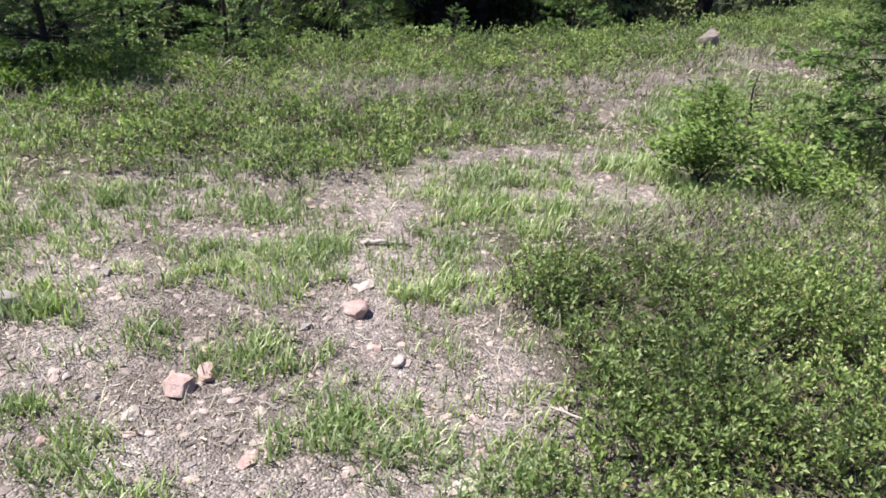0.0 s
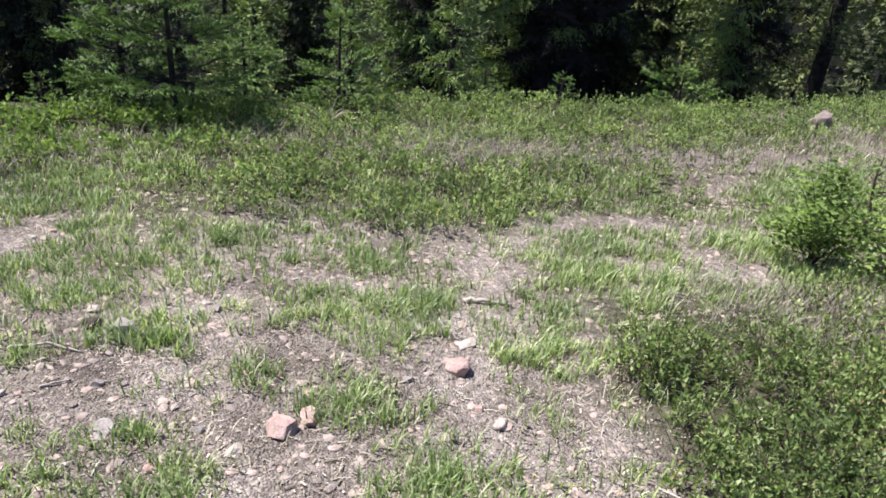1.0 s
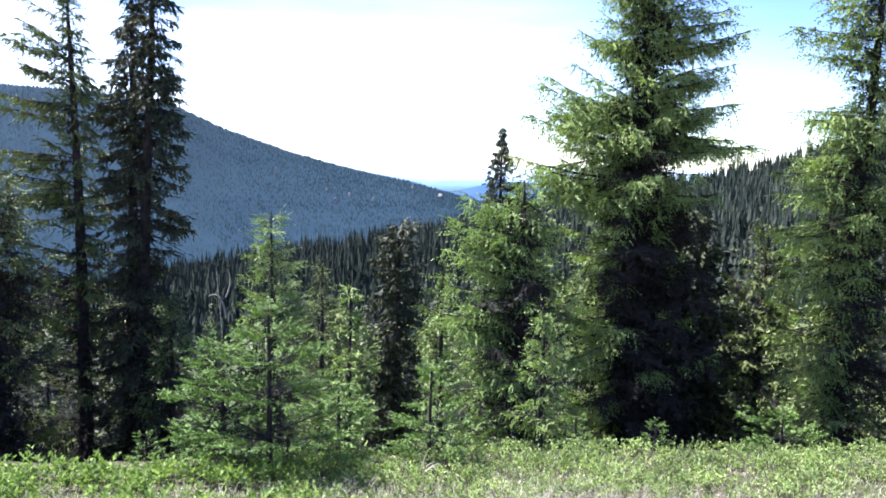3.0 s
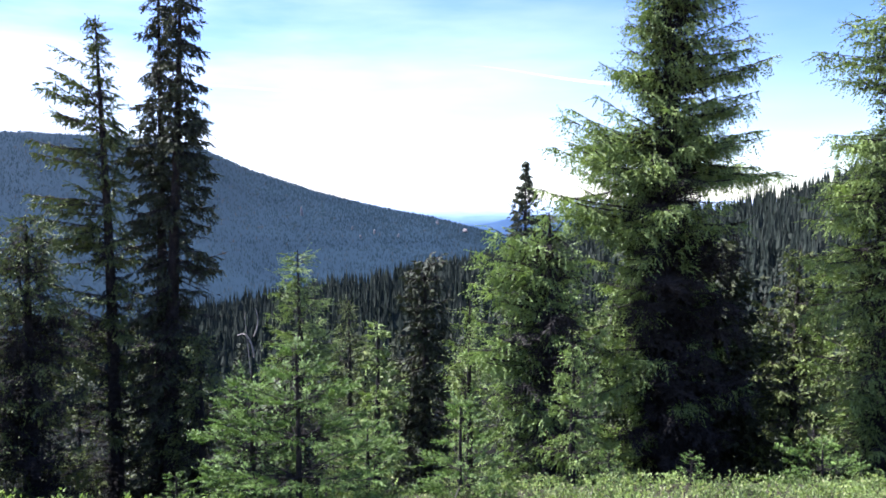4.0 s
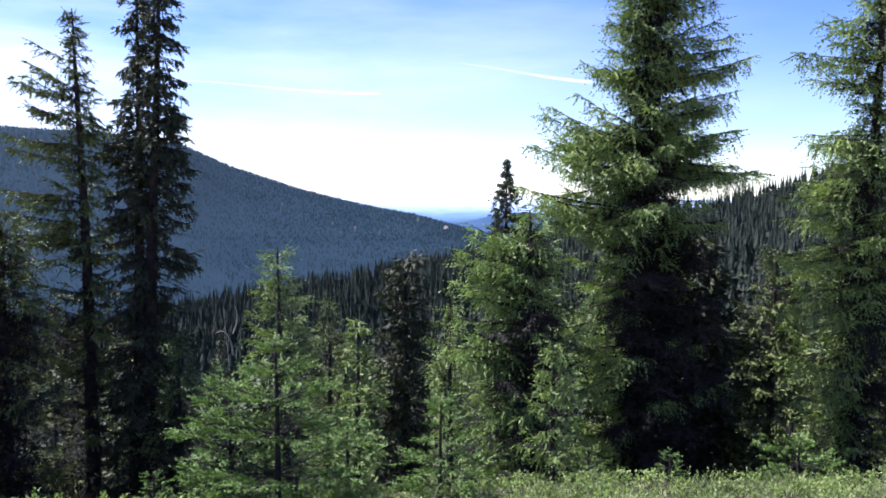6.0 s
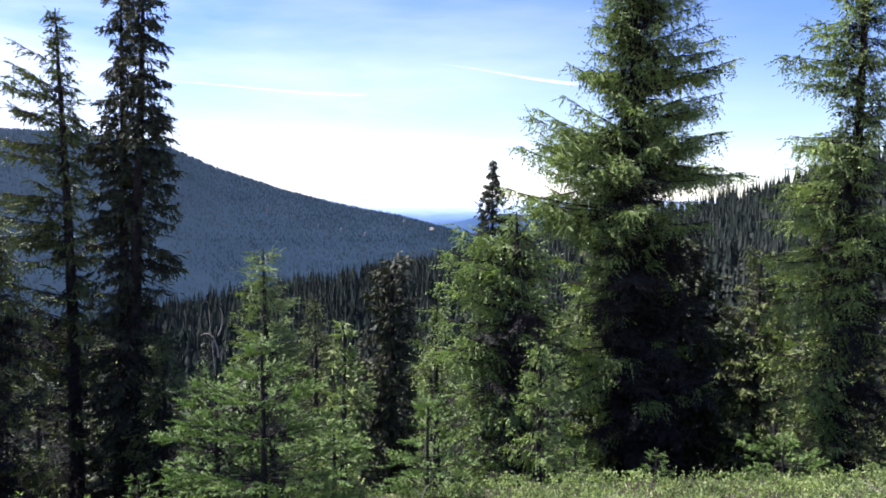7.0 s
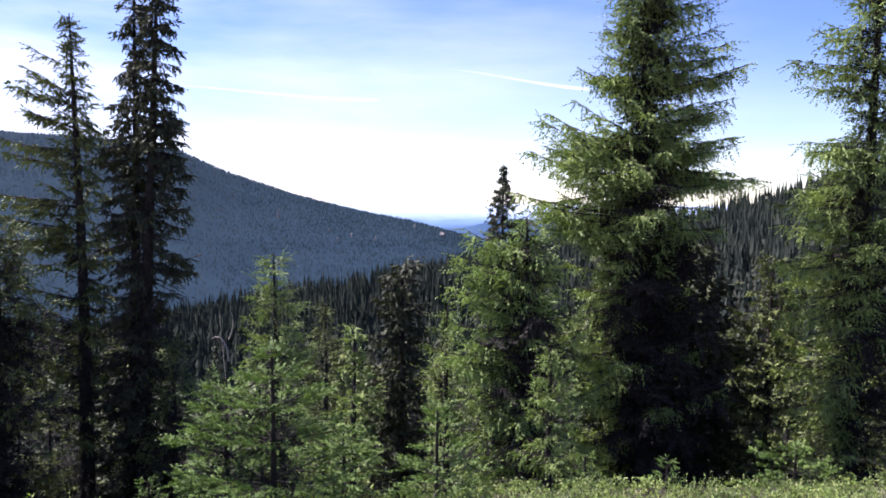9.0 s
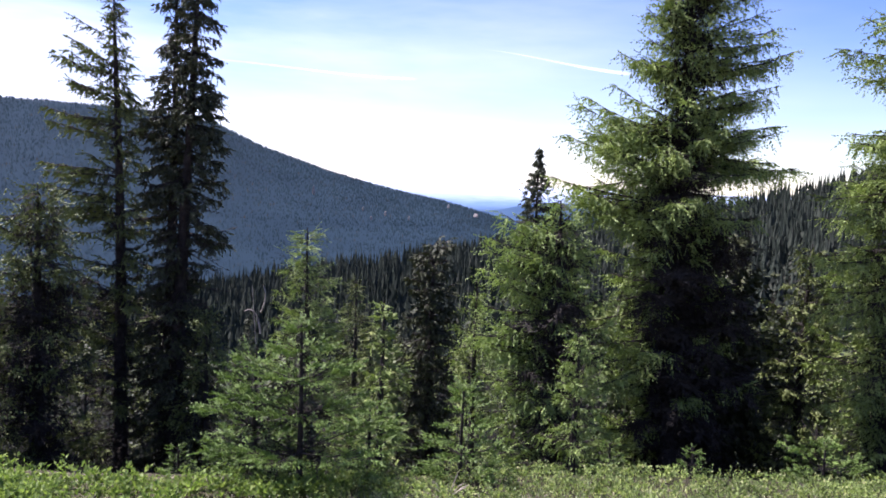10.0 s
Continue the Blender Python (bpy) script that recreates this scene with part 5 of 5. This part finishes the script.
# ---- the bush and dead stems ----
def leafy_bush(x, y, tall, wide, seed, label, stems_n=26, leaves_n=70):
    rng = np.random.default_rng(seed)
    z = z_at(x, y)
    bush = thing("leafy_bush", (x, y, z), label, "bush")
    phi = rng.random(stems_n) * 6.283
    reach = wide * (0.35 + 0.65 * rng.random(stems_n))
    h = tall * (0.55 + 0.5 * rng.random(stems_n)) * (1 - 0.35 * (reach / wide) ** 2)
    t = np.linspace(0, 1, 6)
    out = np.stack([np.cos(phi), np.sin(phi)], 1)
    path = np.zeros((stems_n, 6, 3))
    path[:, :, :2] = out[:, None] * (reach[:, None] * t[None] ** 1.3)[..., None]
    path[:, :, 2] = h[:, None] * t[None] ** 0.85 - 0.02
    path += rng.normal(size=path.shape) * 0.012
    v, f = tubes(path, np.tile(np.linspace(0.005, 0.0015, 6), (stems_n, 1)), 4)
    tagged(part("stem_wood", mesh_of("stem_wood", v, f, STEM, True), bush), kind="stuff")
    i = np.repeat(np.arange(stems_n), leaves_n)
    s = 0.36 + 0.67 * rng.random(len(i)) ** 0.8
    k = np.clip(s * 5, 0, 4.999)
    lo = k.astype(int)
    p = path[i, lo] + (path[i, lo + 1] - path[i, lo]) * (k - lo)[:, None]
    p = p + rng.normal(size=p.shape) * np.array([0.045, 0.045, 0.03])
    a = rng.random(len(i)) * 6.283
    d = unit(np.stack([np.cos(a), np.sin(a), 0.1 + 0.6 * rng.random(len(i))], 1))
    ln = 0.036 * (0.6 + 0.7 * rng.random((len(i), 1)))
    side = unit(np.cross(d, np.array([0, 0, 1.0]) + 0.5 * rng.normal(size=p.shape)))
    up = np.cross(side, d)
    w = ln * 0.3
    v = np.stack([p, p + d * ln * 0.45 + side * w + up * w * 0.4, p + d * ln - up * ln * 0.15, p + d * ln * 0.45 - side * w + up * w * 0.4], 1).reshape(-1, 3)
    q = np.arange(len(i))[:, None] * 4
    f = np.concatenate([q + [0, 1, 2], q + [0, 2, 3]], 0)
    tagged(part("foliage", mesh_of("foliage", v, f, LEAF_BRIGHT), bush), kind="stuff")
    return bush


def dead_stem(x, y, tall, seed, label):
    """A thin dead sapling with a few stubs."""
    rng = np.random.default_rng(seed)
    stem = thing("dead_sapling", (x, y, z_at(x, y)), label, "dead sapling")
    t = np.linspace(0, 1, 9)
    main = np.stack([0.05 * tall * np.sin(t * 5), 0.04 * tall * np.sin(t * 3), t * tall - 0.02], 1)
    v, f = tubes(main[None], (0.013 * (1 - t) + 0.003)[None], 6)
    part("trunk", mesh_of("trunk", v, f, STEM, True), stem)
    for k in range(16):
        z = tall * (0.25 + 0.045 * k)
        a = rng.random() * 6.283
        ln = 0.13 * tall * (1.7 - 0.08 * k)
        p = np.array([(0.05 * tall * math.sin(z / tall * 5) + ln * q * math.cos(a), ln * q * math.sin(a), z + 0.3 * ln * q) for q in (0, 0.5, 1)])
        v, f = tubes(p[None], np.array([[0.006, 0.0045, 0.0015]]), 4)
        part("twig", mesh_of("twig", v, f, STEM), stem)
    return stem


def white_brush(x, y, tall, seed):
    rng = np.random.default_rng(seed)
    ob = thing("dead_brush", (x, y, z_at(x, y)), "small bleached dead brush at the foot of a fir", "dead brush")
    for k in range(14):
        a, ln = rng.random() * 6.283, tall * (0.6 + 0.6 * rng.random())
        e = 0.35 + 0.9 * rng.random()
        p = np.array([(ln * q * math.cos(a) * math.cos(e), ln * q * math.sin(a) * math.cos(e), ln * q * math.sin(e) + 0.03 * math.sin(q * 3)) for q in (0, 0.35, 0.7, 1)])
        v, f = tubes(p[None], np.array([[0.007, 0.005, 0.004, 0.0015]]), 4)
        part("twig", mesh_of("twig", v, f, DEAD), ob)


leafy_bush(2.58, 3.4, 0.60, 0.40, 11, "leafy green bush about knee high in the meadow", 34, 64)
leafy_bush(3.0, 3.15, 0.28, 0.36, 12, "low leafy green bush beside a taller one", 22, 70)
dead_stem(3.0, 3.65, 0.6, 13, "thin dark dead sapling beside a leafy bush")
white_brush(-0.05, 6.25, 0.30, 14)
stones()
sticks()
gravel()
low_shrubs()
meadow_grass()
bare_brush()


# ---- the vapour trail ----
def vapour():
    m, n, l, p = blank("vapour")
    glow = n.new("ShaderNodeEmission")
    glow.inputs["Color"].default_value, glow.inputs["Strength"].default_value = (1.0, 1.0, 1.0, 1), 1.0
    clear = n.new("ShaderNodeBsdfTransparent")
    uv = n.new("ShaderNodeTexCoord")
    sep = n.new("ShaderNodeSeparateXYZ")
    l.new(uv.outputs["Generated"], sep.inputs[0])
    fade = ramp(n, [(0.0, (0, 0, 0)), (0.35, (0.32, 0.32, 0.32)), (0.92, (0.68, 0.68, 0.68)), (1.0, (0, 0, 0))])
    l.new(sep.outputs["X"], fade.inputs[0])
    puff = fbm(n, l, 0.02, 4)
    k = n.new("ShaderNodeMath")
    k.operation = "MULTIPLY"
    l.new(fade.outputs[0], k.inputs[0])
    l.new(puff.outputs["Fac"], k.inputs[1])
    mix = n.new("ShaderNodeMixShader")
    l.new(k.outputs[0], mix.inputs[0])
    l.new(clear.outputs[0], mix.inputs[1])
    l.new(glow.outputs[0], mix.inputs[2])
    l.new(mix.outputs[0], n["Material Output"].inputs["Surface"])
    return m


def contrail(material, az0, az1, el0, el1, bow, thin, thick, label):
    """A vapour trail from one bearing and angle to another, bowed, with its half-width in degrees."""
    d, v = 4300.0, []
    for t in np.linspace(0, 1, 30):
        az, el = radians(az0 + (az1 - az0) * t), radians(el0 + (el1 - el0) * t + bow * math.sin(t * 3.1) * (0.5 - t))
        w = radians(thin + (thick - thin) * t ** 1.5)
        for s in (-1, 1):
            e = el + s * w
            v.append((d * math.sin(az), d * math.cos(az), EYE + d * math.tan(e)))
    f = [(2 * i, 2 * i + 2, 2 * i + 3, 2 * i + 1) for i in range(29)]
    tagged(new("vapour_trail", mesh_of("vapour_trail", v, f, material)), label, "cloud", kind="structure")


VAPOUR = vapour()
contrail(VAPOUR, 0.5, 11.5, 9.0, 7.5, 0.45, 0.02, 0.12, "thin white vapour trail across the pale blue sky")
contrail(VAPOUR, -19.5, -3.6, 7.25, 6.75, 0.5, 0.05, 0.07, "faint spread vapour trail low over the far mountain")
